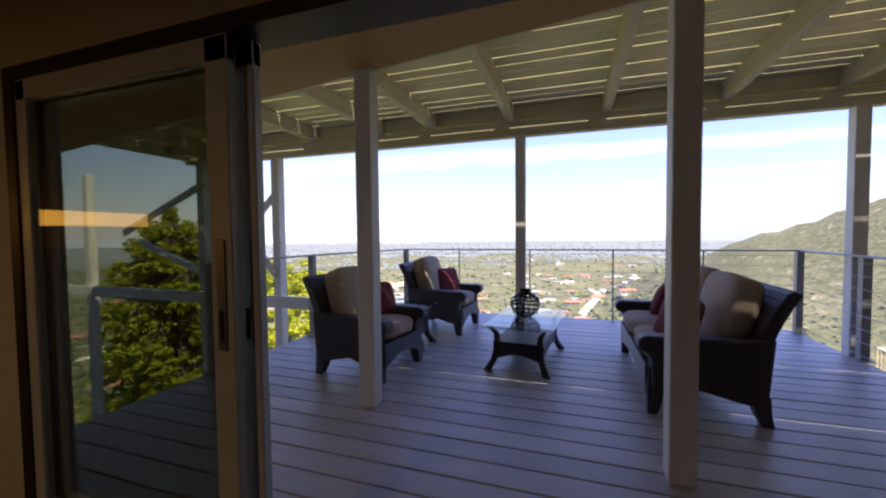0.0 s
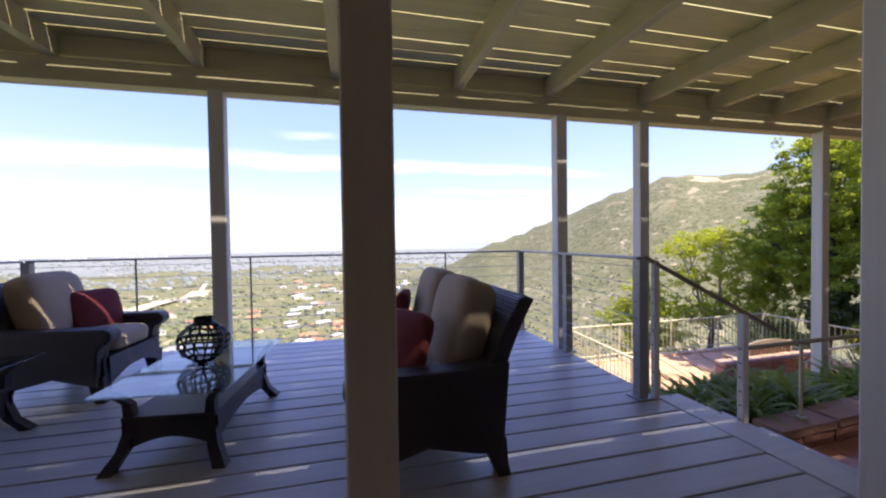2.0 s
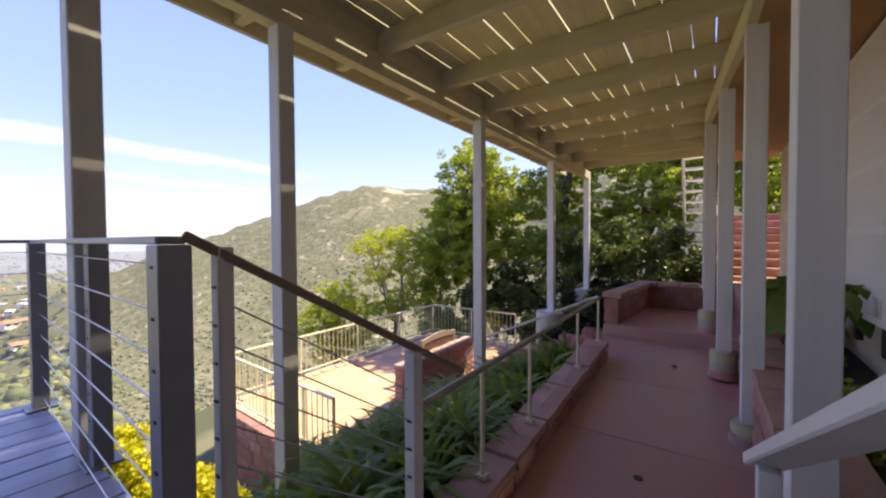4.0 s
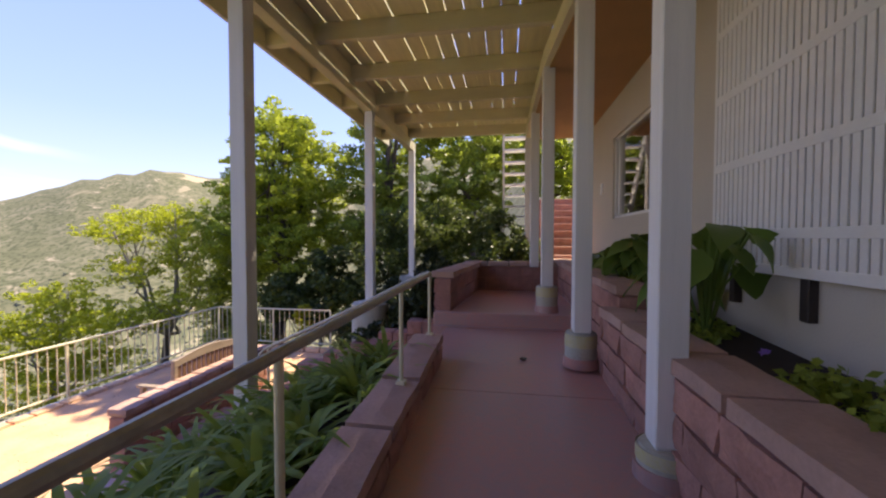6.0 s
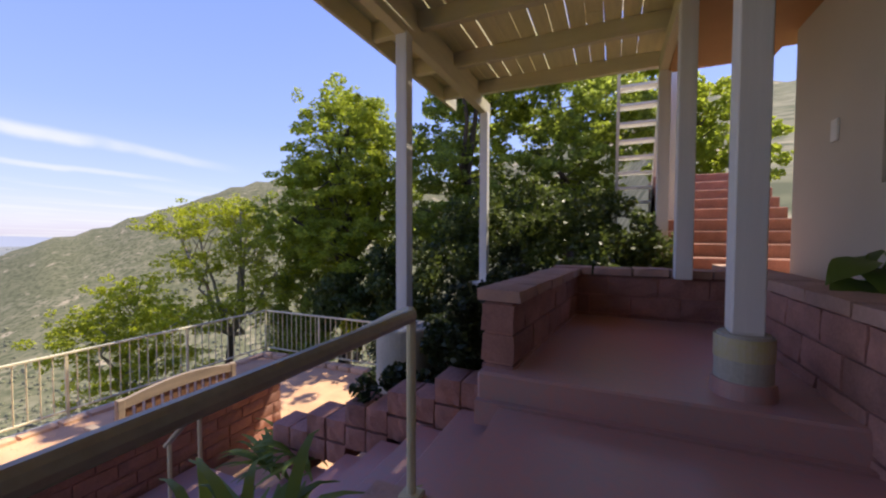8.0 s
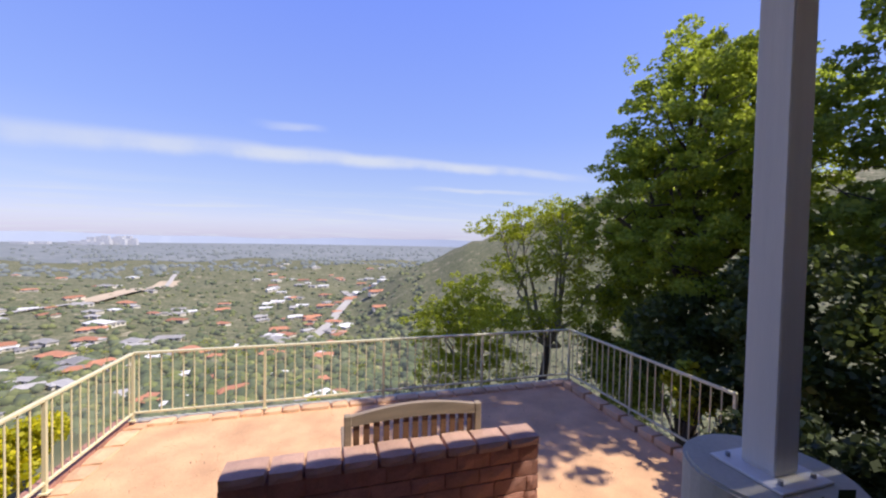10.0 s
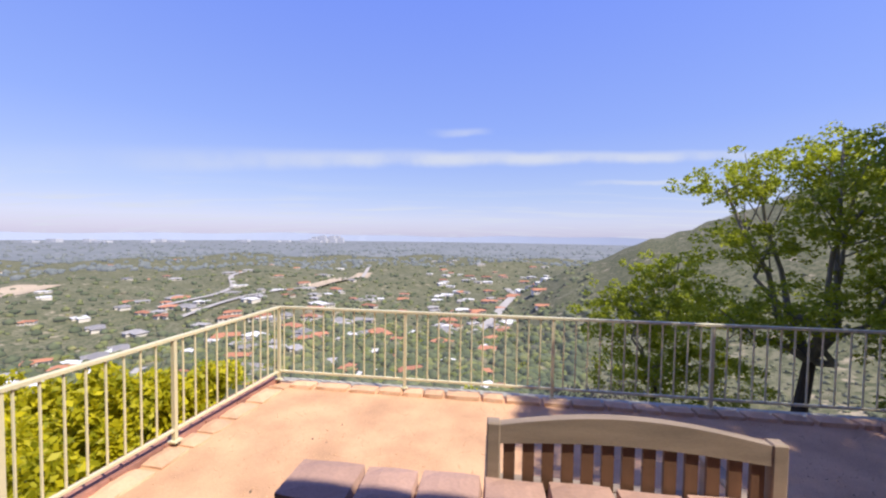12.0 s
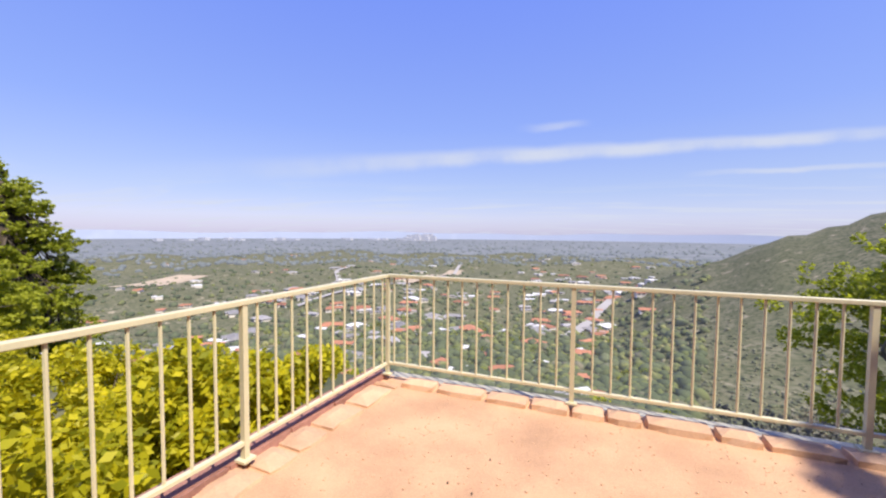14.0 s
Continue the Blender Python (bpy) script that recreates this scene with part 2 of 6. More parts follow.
M = {
    "deck": material("deck_paint", (0.51, 0.50, 0.525), 0.40, 0.8, 3, 40, 0.12, piece=0.10, stretch=(0.6, 8, 8), rmode=True),
    "post": material("post_paint", (0.76, 0.74, 0.70), 0.55, 0.86, 2.5, 45, 0.18, stretch=(6, 6, 0.7), piece=0.04),
    "beam": material("beam_paint", (0.70, 0.64, 0.43), 0.6, 0.82, 2, 40, 0.2, stretch=(1, 1, 5), piece=0.05, rmode=True),
    "roofboard": material("roof_board_paint", (0.76, 0.70, 0.42), 0.65, 0.78, 2.5, 35, 0.2, stretch=(0.8, 6, 6), piece=0.12, rmode=True),
    "soffit": material("brown_soffit_paint", (0.42, 0.235, 0.09), 0.7, 0.8, 2, 50, 0.2),
    "stucco": material("beige_stucco", (0.57, 0.495, 0.395), 0.85, 0.9, 1.2, 120, 0.5),
    "white": material("white_paint", (0.78, 0.75, 0.70), 0.5, 0.9, 3, 50, 0.1),
    "redfloor": material("red_concrete", (0.58, 0.245, 0.19), 0.34, 0.66, 0.8, 24, 0.14, piece=0.06, tint=(0.36, 0.275, 0.25), rmode=True),
    "block": material("red_block", (0.46, 0.225, 0.17), 0.9, 0.55, 6, 55, 0.9, piece=0.16, rmode=True),
    "cap": material("block_cap", (0.50, 0.31, 0.24), 0.85, 0.68, 4, 60, 0.7, piece=0.07, rmode=True),
    "gravel": material("decomposed_granite", (0.75, 0.44, 0.25), 0.95, 0.56, 2.5, 150, 1.0),
    "pipe": material("worn_pipe_paint", (0.40, 0.36, 0.28), 0.38, 0.7, 9, 70, 0.08, metal=0.2),
    "kerb": material("kerb_stone", (0.70, 0.44, 0.27), 0.9, 0.72, 6, 60, 0.5, piece=0.12, rmode=True),
    "rail": material("cream_rail_paint", (0.70, 0.64, 0.42), 0.45, 0.85, 6, 60, 0.08),
    "steel": material("brushed_steel", (0.55, 0.55, 0.56), 0.35, 0.85, 10, 80, 0.05, metal=1.0),
    "greyrail": material("grey_metal_paint", (0.34, 0.35, 0.36), 0.4, 0.85, 8, 80, 0.05, metal=0.3),
    "concrete": material("pier_concrete", (0.50, 0.47, 0.38), 0.9, 0.72, 3, 50, 0.4),
    "yellowpaint": material("chipped_yellow_paint", (0.50, 0.45, 0.16), 0.8, 0.75, 5, 50, 0.3, tint=(0.5, 0.46, 0.36)),
    "rattan": woven("dark_rattan", (0.046, 0.036, 0.045)),
    "tan": material("tan_cushion", (0.43, 0.345, 0.275), 0.9, 0.85, 4, 220, 0.3),
    "red": material("red_pillow", (0.19, 0.032, 0.043), 0.9, 0.8, 5, 220, 0.3),
    "black": material("black_ceramic", (0.012, 0.011, 0.012), 0.25, 0.8, 9, 70, 0.05),
    "teak": material("weathered_teak", (0.34, 0.26, 0.19), 0.75, 0.6, 3, 60, 0.3, stretch=(1, 6, 6)),
    "teakdark": material("slat_teak", (0.17, 0.085, 0.045), 0.7, 0.6, 3, 60, 0.3, stretch=(6, 6, 1)),
    "soil": material("dark_soil", (0.055, 0.038, 0.028), 0.95, 0.6, 6, 60, 0.8),
    "bark": material("bark", (0.12, 0.09, 0.065), 0.9, 0.5, 5, 40, 0.9, stretch=(1, 1, 0.3)),
    "palebark": material("pale_bark", (0.34, 0.30, 0.25), 0.85, 0.55, 6, 40, 0.6, stretch=(1, 1, 0.3)),
    "darkframe": material("bronze_frame", (0.06, 0.045, 0.04), 0.45, 0.8, 8, 80, 0.1, metal=0.4),
    "alu": material("silver_frame", (0.62, 0.60, 0.58), 0.4, 0.85, 9, 90, 0.06, metal=0.1),
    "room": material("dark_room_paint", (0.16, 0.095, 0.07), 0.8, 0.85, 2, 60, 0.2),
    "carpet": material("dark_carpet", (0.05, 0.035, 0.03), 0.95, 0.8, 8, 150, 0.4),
    "glass": glass("clear_glass"),
    "tinted": glass("tinted_glass", (0.80, 0.82, 0.75), see=0.82),
    "clearpane": glass("table_glass", (0.90, 0.96, 0.95), see=0.8),
    "screen": material("insect_screen", (0.03, 0.032, 0.038), 0.8, 0.8, 6, 300, 0.1),
    "leaf_dark": leafy("dark_leaves", (0.07, 0.11, 0.022), (0.48, 0.56, 0.09), glow=0.6),
    "leaf_airy": leafy("airy_leaves", (0.13, 0.175, 0.015), (0.64, 0.67, 0.055), glow=0.6),
    # similar shrub foliage in two tones, with the bank's shade put into the colour
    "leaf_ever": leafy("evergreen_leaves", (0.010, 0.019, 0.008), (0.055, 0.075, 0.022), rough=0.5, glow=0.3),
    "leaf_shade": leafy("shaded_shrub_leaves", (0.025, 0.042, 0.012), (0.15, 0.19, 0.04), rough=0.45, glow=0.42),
    "leaf_mid": leafy("green_leaves", (0.13, 0.19, 0.02), (0.54, 0.60, 0.075), glow=0.64),
    "leaf_lime": leafy("lime_leaves", (0.20, 0.25, 0.018), (0.58, 0.58, 0.05), glow=0.5),
    "leaf_pine": leafy("pine_needles", (0.08, 0.13, 0.012), (0.56, 0.58, 0.05), glow=0.5),
    "leaf_hedge": leafy("hedge_leaves", (0.10, 0.16, 0.01), (0.86, 0.74, 0.03), glow=0.5),
    "leaf_fern": leafy("fern_leaves", (0.08, 0.15, 0.02), (0.34, 0.44, 0.075), glow=0.45),
    "leaf_grey": leafy("grey_scrub_leaves", (0.10, 0.095, 0.065), (0.34, 0.31, 0.225), glow=0.25),
    "leaf_broad": leafy("broad_leaves", (0.05, 0.10, 0.022), (0.20, 0.30, 0.06), rough=0.35),
    "flower": leafy("violet_petals", (0.25, 0.12, 0.5), (0.4, 0.25, 0.7)),
}


# ---- mesh helpers ----
def box(bm, x0, y0, z0, x1, y1, z1, bevel=0.0, seg=1):
    made = bmesh.ops.create_cube(bm, size=1.0, matrix=Matrix.Translation(((x0 + x1) / 2, (y0 + y1) / 2, (z0 + z1) / 2)) @ Matrix.Diagonal((abs(x1 - x0), abs(y1 - y0), abs(z1 - z0), 1)))
    if bevel:
        es = list({e for v in made["verts"] for e in v.link_edges})
        bmesh.ops.bevel(bm, geom=es, offset=bevel, segments=seg, affect="EDGES", profile=0.6)
    return bm


def rod(bm, a, b, r, seg=8, r2=None):
    a, b = Vector(a), Vector(b)
    q = (b - a).to_track_quat("Z", "Y").to_matrix().to_4x4()
    bmesh.ops.create_cone(bm, cap_ends=True, segments=seg, radius1=r, radius2=r if r2 is None else r2, depth=(b - a).length, matrix=Matrix.Translation((a + b) / 2) @ q)
    return bm


def bar(bm, a, b, w, h, bevel=0.0):
    """A straight bar of width w (level) and height h from a to b."""
    a, b = Vector(a), Vector(b)
    way = (b - a).normalized()
    side = way.cross(Vector((0, 0, 1)))
    side = side.normalized() if side.length > 1e-4 else Vector((1, 0, 0))
    up = side.cross(way)
    m = Matrix((side, way, up)).transposed().to_4x4()
    m.translation = (a + b) / 2
    made = bmesh.ops.create_cube(bm, size=1.0, matrix=m @ Matrix.Diagonal((w, (b - a).length, h, 1)))
    if bevel:
        bmesh.ops.bevel(bm, geom=list({e for v in made["verts"] for e in v.link_edges}), offset=bevel, segments=1, affect="EDGES")
    return bm


def tube(bm, pts, r, seg=6, closed=False):
    """One round tube along a line of points."""
    pts = [Vector(p) for p in pts]
    n, rings = len(pts), []
    for k, p in enumerate(pts):
        a = pts[(k - 1) % n] if closed or k else p
        b = pts[(k + 1) % n] if closed or k < n - 1 else p
        q = (b - a).to_track_quat("Z", "Y").to_matrix()
        rings.append([bm.verts.new(p + q @ Vector((r * math.cos(2 * math.pi * i / seg), r * math.sin(2 * math.pi * i / seg), 0))) for i in range(seg)])
    for u, v in zip(rings if closed else rings[:-1], rings[1:] + rings[:1] if closed else rings[1:]):
        s = min(range(seg), key=lambda j: (v[j].co - u[0].co).length)
        for i in range(seg):
            bm.faces.new((u[i], u[(i + 1) % seg], v[(i + 1 + s) % seg], v[(i + s) % seg]))
    if not closed:
        bm.faces.new(rings[0][::-1]); bm.faces.new(rings[-1])
    return bm


def extrude(bm, pts, y0, y1, bevel=0.0, seg=2):
    """A profile in x and z, pushed along y."""
    a = [bm.verts.new((x, y0, z)) for x, z in pts]
    b = [bm.verts.new((x, y1, z)) for x, z in pts]
    n = len(pts)
    fs = [bm.faces.new(a[::-1]), bm.faces.new(b)]
    for k in range(n):
        fs.append(bm.faces.new((a[k], a[(k + 1) % n], b[(k + 1) % n], b[k])))
    bmesh.ops.recalc_face_normals(bm, faces=fs)
    if bevel:
        es = [e for f in fs[:2] for e in f.edges]
        bmesh.ops.bevel(bm, geom=es, offset=bevel, segments=seg, affect="EDGES", profile=0.6)
    return bm


def part(name, bm, mat, parent=None, label="", smooth=False):
    if name in ("apron", "top_rail", "hoop"):
        bmesh.ops.remove_doubles(bm, verts=bm.verts[:], dist=0.0005)
    me = bpy.data.meshes.new(name)
    bm.to_mesh(me)
    bm.free()
    me.materials.append(M[mat] if isinstance(mat, str) else mat)
    if smooth:
        me.polygons.foreach_set("use_smooth", [True] * len(me.polygons))
    ob = new(name, me)
    if parent:
        ob.parent = parent
    if label:
        ob["label"] = label
    return ob


def thing(name, label, category, group="", kind="", at=(0, 0, 0), turn=0.0):
    ob = new(name)
    ob.empty_display_size = 0.2
    ob.matrix_basis = pose(*at, 0, 0, turn)
    return tagged(ob, label, category, group, kind)


def B(): return bmesh.new()


def solid(name, bm, mat, label, category, kind="structure"):
    return tagged(part(name, bm, mat), label, category, "", kind)


def pieces(name, parent, mesh, rows):
    """Objects that share one mesh, under parent; rows: a pose and a scale."""
    for m, s in rows:
        ob = new(name, mesh)
        ob.parent = parent
        ob.matrix_basis = m @ Matrix.Diagonal((*s, 1))


def stone_mesh(name, mat, size, rough, seed, round_=0.012, cuts=(4, 2, 3)):
    """A split-faced stone of the given size in metres: uneven faces, softly worn edges."""
    bm = B()
    off = Vector((seed * 3.7, seed * 1.9, seed * 0.7))
    n_ = cuts
    grid = {}

    def vert(i, j, k):
        if (i, j, k) not in grid:
            q = Vector([2 * a / b - 1 for a, b in zip((i, j, k), n_)])
            h_ = Vector(size) / 2
            p = Vector([q[a] * h_[a] for a in range(3)])
            edge = [abs(abs(q[a]) - 1) < 1e-6 for a in range(3)]
            if sum(edge) > 1:
                for a in range(3):
                    if edge[a]:
                        p[a] -= math.copysign(round_, q[a])
            amp = Vector((rough * 0.25, rough, rough * 0.2))
            d_ = noise.noise_vector(p * 9 + off)
            p += Vector((d_.x * amp.x, d_.y * amp.y, d_.z * amp.z))
            grid[(i, j, k)] = bm.verts.new([p[a] / size[a] for a in range(3)])
        return grid[(i, j, k)]

    for ax in range(3):
        u, w = [a for a in range(3) if a != ax]
        for side in (0, n_[ax]):
            for a in range(n_[u]):
                for b in range(n_[w]):
                    q = []
                    for da, db in ((0, 0), (1, 0), (1, 1), (0, 1)):
                        c = [0, 0, 0]; c[ax], c[u], c[w] = side, a + da, b + db
                        q.append(vert(*c))
                    bm.faces.new(q)
    bmesh.ops.recalc_face_normals(bm, faces=bm.faces[:])
    me = bpy.data.meshes.new(name)
    bm.to_mesh(me); bm.free()
    me.materials.append(M[mat])
    return me


BLOCKS = [stone_mesh("block", "block", (0.40, 0.24, 0.19), 0.014, k + 1, 0.008) for k in range(7)]
CAPS = [stone_mesh("cap", "cap", (0.45, 0.26, 0.09), 0.012, k + 9, 0.010, (4, 2, 1)) for k in range(6)]
ROUND_CAPS = [stone_mesh("cap", "cap", (0.28, 0.26, 0.10), 0.016, k + 39, 0.012, (3, 4, 2)) for k in range(6)]
KERBS = [stone_mesh("kerb_stone", "kerb", (0.34, 0.22, 0.16), 0.016, k + 20, 0.020, (3, 2, 2)) for k in range(6)]


def block_wall(parent, a, b, z0, z1, thick, courses, length=0.40, cap=0.09, cap_over=0.03, seed=1, cap_len=0.36, z1b=None, caps=None):
    """Courses of rough blocks from a to b (in plan), with cap stones. z1b: the height at b, where the top slopes."""
    r = random.Random(seed)
    a, b = Vector((*a, 0)), Vector((*b, 0))
    way, run = (b - a).normalized(), (b - a).length
    turn = math.degrees(math.atan2(way.y, way.x))
    h = (z1 - cap - z0) / courses
    rise = 0 if z1b is None else z1b - z1
    side = Vector((-way.y, way.x, 0)) * thick * 0.40
    core = B()
    ends = [[core.verts.new(p + q + Vector((0, 0, z))) for q, z in ((side, z0 + u), (-side, z0 + u), (-side, z1 - cap + u), (side, z1 - cap + u))] for p, u in ((a + way * 0.02, 0), (b - way * 0.02, rise))]
    core.faces.new(ends[0][::-1]); core.faces.new(ends[1])
    for k in range(4):
        core.faces.new((ends[0][k], ends[0][(k + 1) % 4], ends[1][(k + 1) % 4], ends[1][k]))
    part("mortar_core", core, "block", parent)
    for c in range(courses):
        x = -(0.5 * length if c % 2 else 0.0)
        while x < run - 0.02:
            w = length * r.uniform(0.9, 1.1)
            x0, x1 = max(x, 0.0), min(x + w, run)
            x += w
            if x1 - x0 < 0.05:
                continue
            mid = a + way * ((x0 + x1) / 2)
            lift = 0 if z1b is None else (z1b - z1) * ((x0 + x1) / 2) / run
            pieces("block", parent, r.choice(BLOCKS), [(pose(mid.x, mid.y, z0 + lift + h * (c + 0.5), 0, 0, turn), (x1 - x0 - 0.003, thick * r.uniform(0.98, 1.02), h - 0.002))])
    x = 0.0
    while x < run - 0.02 and cap:
        w = min(cap_len * r.uniform(0.85, 1.15), run - x)
        if run - x - w < 0.12:
            w = run - x
        mid = a + way * (x + w / 2)
        lift = 0 if z1b is None else (z1b - z1) * (x + w / 2) / run
        slope = 0 if z1b is None else -math.degrees(math.atan2(z1b - z1, run))
        pieces("cap_stone", parent, r.choice(caps or CAPS), [(pose(mid.x, mid.y, z1 + lift - cap / 2 + r.uniform(-0.003, 0.003), r.uniform(-0.6, 0.6), slope + r.uniform(-0.5, 0.5), turn + r.uniform(-0.7, 0.7)), (w - 0.004, thick + 2 * cap_over, cap))])
        x += w


# ---- house ----
WY = 2.78  # outer face of the house wall along the walkway
DY = 2.42  # outer face of the wall behind the deck
bm = B()
box(bm, -7.0, DY - 0.18, -1.2, -1.5, DY, 2.9)
box(bm, -1.5, DY - 0.18, 2.15, 3.05, DY, 2.9)
box(bm, 3.05, DY - 0.18, -1.2, 4.2, DY, 2.9)
box(bm, 4.02, DY, -1.2, 4.2, WY, 2.9)
box(bm, 4.2, WY - 0.18, -1.2, 8.68, WY, 2.9)
box(bm, 8.68, WY - 0.18, -1.2, 10.95, WY, 0.95)
box(bm, 8.68, WY - 0.18, 2.10, 10.95, WY, 2.9)
box(bm, 10.95, WY - 0.18, -1.2, 12.35, WY, 2.9)
solid("wall_north", bm, "stucco", "beige stucco house wall with a wide sliding door and window", "wall")
bm = B()
box(bm, 12.17, -4.2, -1.2, 12.35, WY - 0.18, 2.9)
solid("wall_end", bm, "stucco", "beige stucco end wall of the house", "wall")
bm = B()
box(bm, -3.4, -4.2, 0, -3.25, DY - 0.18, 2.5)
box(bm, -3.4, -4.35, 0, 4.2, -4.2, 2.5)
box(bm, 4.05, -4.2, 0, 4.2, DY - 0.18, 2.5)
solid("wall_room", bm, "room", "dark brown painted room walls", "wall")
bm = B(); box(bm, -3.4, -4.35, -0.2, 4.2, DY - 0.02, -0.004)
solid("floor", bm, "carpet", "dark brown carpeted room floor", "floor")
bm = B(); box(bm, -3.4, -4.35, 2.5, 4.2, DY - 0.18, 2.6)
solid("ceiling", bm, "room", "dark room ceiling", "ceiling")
bm = B(); box(bm, -7.0, -4.4, 2.9, 13.4, 3.5, 3.0)
box(bm, -7.0, -4.4, 3.0, 13.4, 3.2, 3.25)
solid("house_roof", bm, "soffit", "flat brown house roof above the porch", "roof")

# sliding door: fixed and moved panels stacked to one side of the opening
door = thing("door_1", "open bronze-framed sliding glass door stacked to one side", "sliding door", kind="structure", at=(0, 0, 0))
bm = B()
box(bm, -1.50, DY - 0.19, 2.09, 3.05, DY - 0.02, 2.149); box(bm, -1.499, DY - 0.19, 0.0, -1.43, DY - 0.02, 2.09); box(bm, 2.99, DY - 0.19, 0.0, 3.049, DY - 0.02, 2.09)
box(bm, -1.43, DY - 0.17, 0.0, 2.99, DY - 0.02, 0.025)
part("door_frame", bm, "darkframe", door)
for k, (x0, x1, y) in enumerate(((-1.43, -0.175, DY - 0.16), (-1.40, -0.125, DY - 0.09))):
    f = "alu"
    bm = B()
    box(bm, x0, y - 0.02, 0.03, x0 + 0.07, y + 0.02, 2.088, 0.004); box(bm, x1 - 0.105, y - 0.02, 0.03, x1, y + 0.02, 2.088, 0.004)
    box(bm, x0, y - 0.02, 0.03, x1, y + 0.02, 0.13); box(bm, x0, y - 0.02, 2.00, x1, y + 0.02, 2.088)
    leaf = part("door_panel", bm, f, door)
    bm = B(); box(bm, x0 + 0.07, y - 0.004, 0.13, x1 - 0.105, y + 0.004, 2.00)
    g = part("pane", bm, "tinted", leaf); g.visible_shadow = False
    bm = B(); box(bm, x1 - 0.075, y - 0.026, 0.95, x1 - 0.03, y - 0.0205, 1.36, 0.003)
    part("handle_plate", bm, "steel", leaf, "brushed steel pull plate")
    bm = B(); box(bm, x1 - 0.062, y - 0.030, 0.98, x1 - 0.043, y - 0.0262, 1.10, 0.002)
    part("door_handle", bm, "darkframe", leaf, "dark recessed pull")

# recessed lamp in the room
lamp = thing("ceiling_light", "round recessed ceiling lamp with a warm bulb", "ceiling light", at=(-1.2, -0.9, 2.5))
bm = B(); bmesh.ops.create_cone(bm, cap_ends=False, segments=24, radius1=0.09, radius2=0.07, depth=0.02, matrix=Matrix.Translation((0, 0, -0.01)))
part("trim_ring", bm, "white", lamp)
glow = bpy.data.materials.new("warm_bulb"); glow.use_nodes = True
ge = glow.node_tree.nodes["Principled BSDF"]
ge.inputs["Emission Color"].default_value, ge.inputs["Emission Strength"].default_value = (1, 0.62, 0.25, 1), 9
bm = B(); bmesh.ops.create_circle(bm, cap_ends=True, segments=24, radius=0.07, matrix=Matrix.Translation((0, 0, -0.006)))
part("bulb", bm, glow, lamp)

lamp_light = new("room_lamp", bpy.data.lights.new("room_lamp", "AREA"))
lamp_light.data.shape, lamp_light.data.size, lamp_light.data.energy, lamp_light.data.color = "DISK", 0.14, 6, (1.0, 0.72, 0.45)
lamp_light.matrix_world = pose(-1.2, -0.9, 2.48)
bar_light = thing("wall_lamp", "long amber glass wall lamp in the dark room", "wall lamp", at=(-3.25, 1.0, 1.54))
bm = B(); box(bm, 0, -0.47, -0.085, 0.03, 0.47, 0.085, 0.004); part("backplate", bm, "darkframe", bar_light)
amber = bpy.data.materials.new("amber_glass"); amber.use_nodes = True
ge = amber.node_tree.nodes["Principled BSDF"]
ge.inputs["Emission Color"].default_value, ge.inputs["Emission Strength"].default_value = (1, 0.50, 0.08, 1), 1.1
bm = B(); box(bm, 0.03, -0.45, -0.065, 0.09, 0.45, 0.065, 0.012, 2); part("shade", bm, amber, bar_light)
# window over the planter
win = thing("window_1", "sliding window with white frame, dark insect screen on one side", "window", kind="structure")
bm = B()
for x in (8.68, 9.30, 10.72):
    box(bm, x, WY - 0.10, 0.95, x + 0.05, WY - 0.03, 2.10)
box(bm, 8.68, WY - 0.10, 0.95, 10.95, WY - 0.03, 0.99); box(bm, 8.68, WY - 0.10, 2.06, 10.95, WY - 0.03, 2.10); box(bm, 10.9, WY - 0.10, 0.95, 10.95, WY - 0.03, 2.10)
part("window_frame", bm, "white", win)
bm = B(); box(bm, 9.35, WY - 0.07, 0.99, 10.72, WY - 0.062, 2.06); part("pane", bm, "glass", win)
bm = B(); box(bm, 10.77, WY - 0.07, 0.99, 10.9, WY - 0.062, 2.06); part("pane", bm, "glass", win)
bm = B(); box(bm, 8.73, WY - 0.075, 0.99, 9.30, WY - 0.068, 2.06); part("insect_screen", bm, "screen", win, "dark insect screen")
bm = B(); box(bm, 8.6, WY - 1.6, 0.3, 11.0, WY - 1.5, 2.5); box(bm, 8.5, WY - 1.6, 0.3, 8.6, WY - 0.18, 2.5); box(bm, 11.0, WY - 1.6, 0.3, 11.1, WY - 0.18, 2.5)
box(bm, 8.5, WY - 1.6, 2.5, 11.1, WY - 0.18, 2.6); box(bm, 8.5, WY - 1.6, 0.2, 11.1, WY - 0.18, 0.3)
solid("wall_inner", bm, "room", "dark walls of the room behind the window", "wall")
wl_ = thing("ceiling_light", "small warm recessed lamp in the room behind the window", "ceiling light", at=(9.1, WY - 0.75, 2.496))
bm = B(); bmesh.ops.create_cone(bm, cap_ends=False, segments=20, radius1=0.085, radius2=0.065, depth=0.02, matrix=Matrix.Translation((0, 0, -0.01))); part("trim_ring", bm, "white", wl_)
bm = B(); bmesh.ops.create_circle(bm, cap_ends=True, segments=20, radius=0.065, matrix=Matrix.Translation((0, 0, -0.006))); part("bulb", bm, glow, wl_)
switch = thing("switch_plate", "small white wall plate on stucco", "wall plate", at=(11.55, WY, 1.45))
bm = B(); box(bm, -0.05, 0, -0.09, 0.05, 0.02, 0.09, 0.004); part("plate", bm, "white", switch)

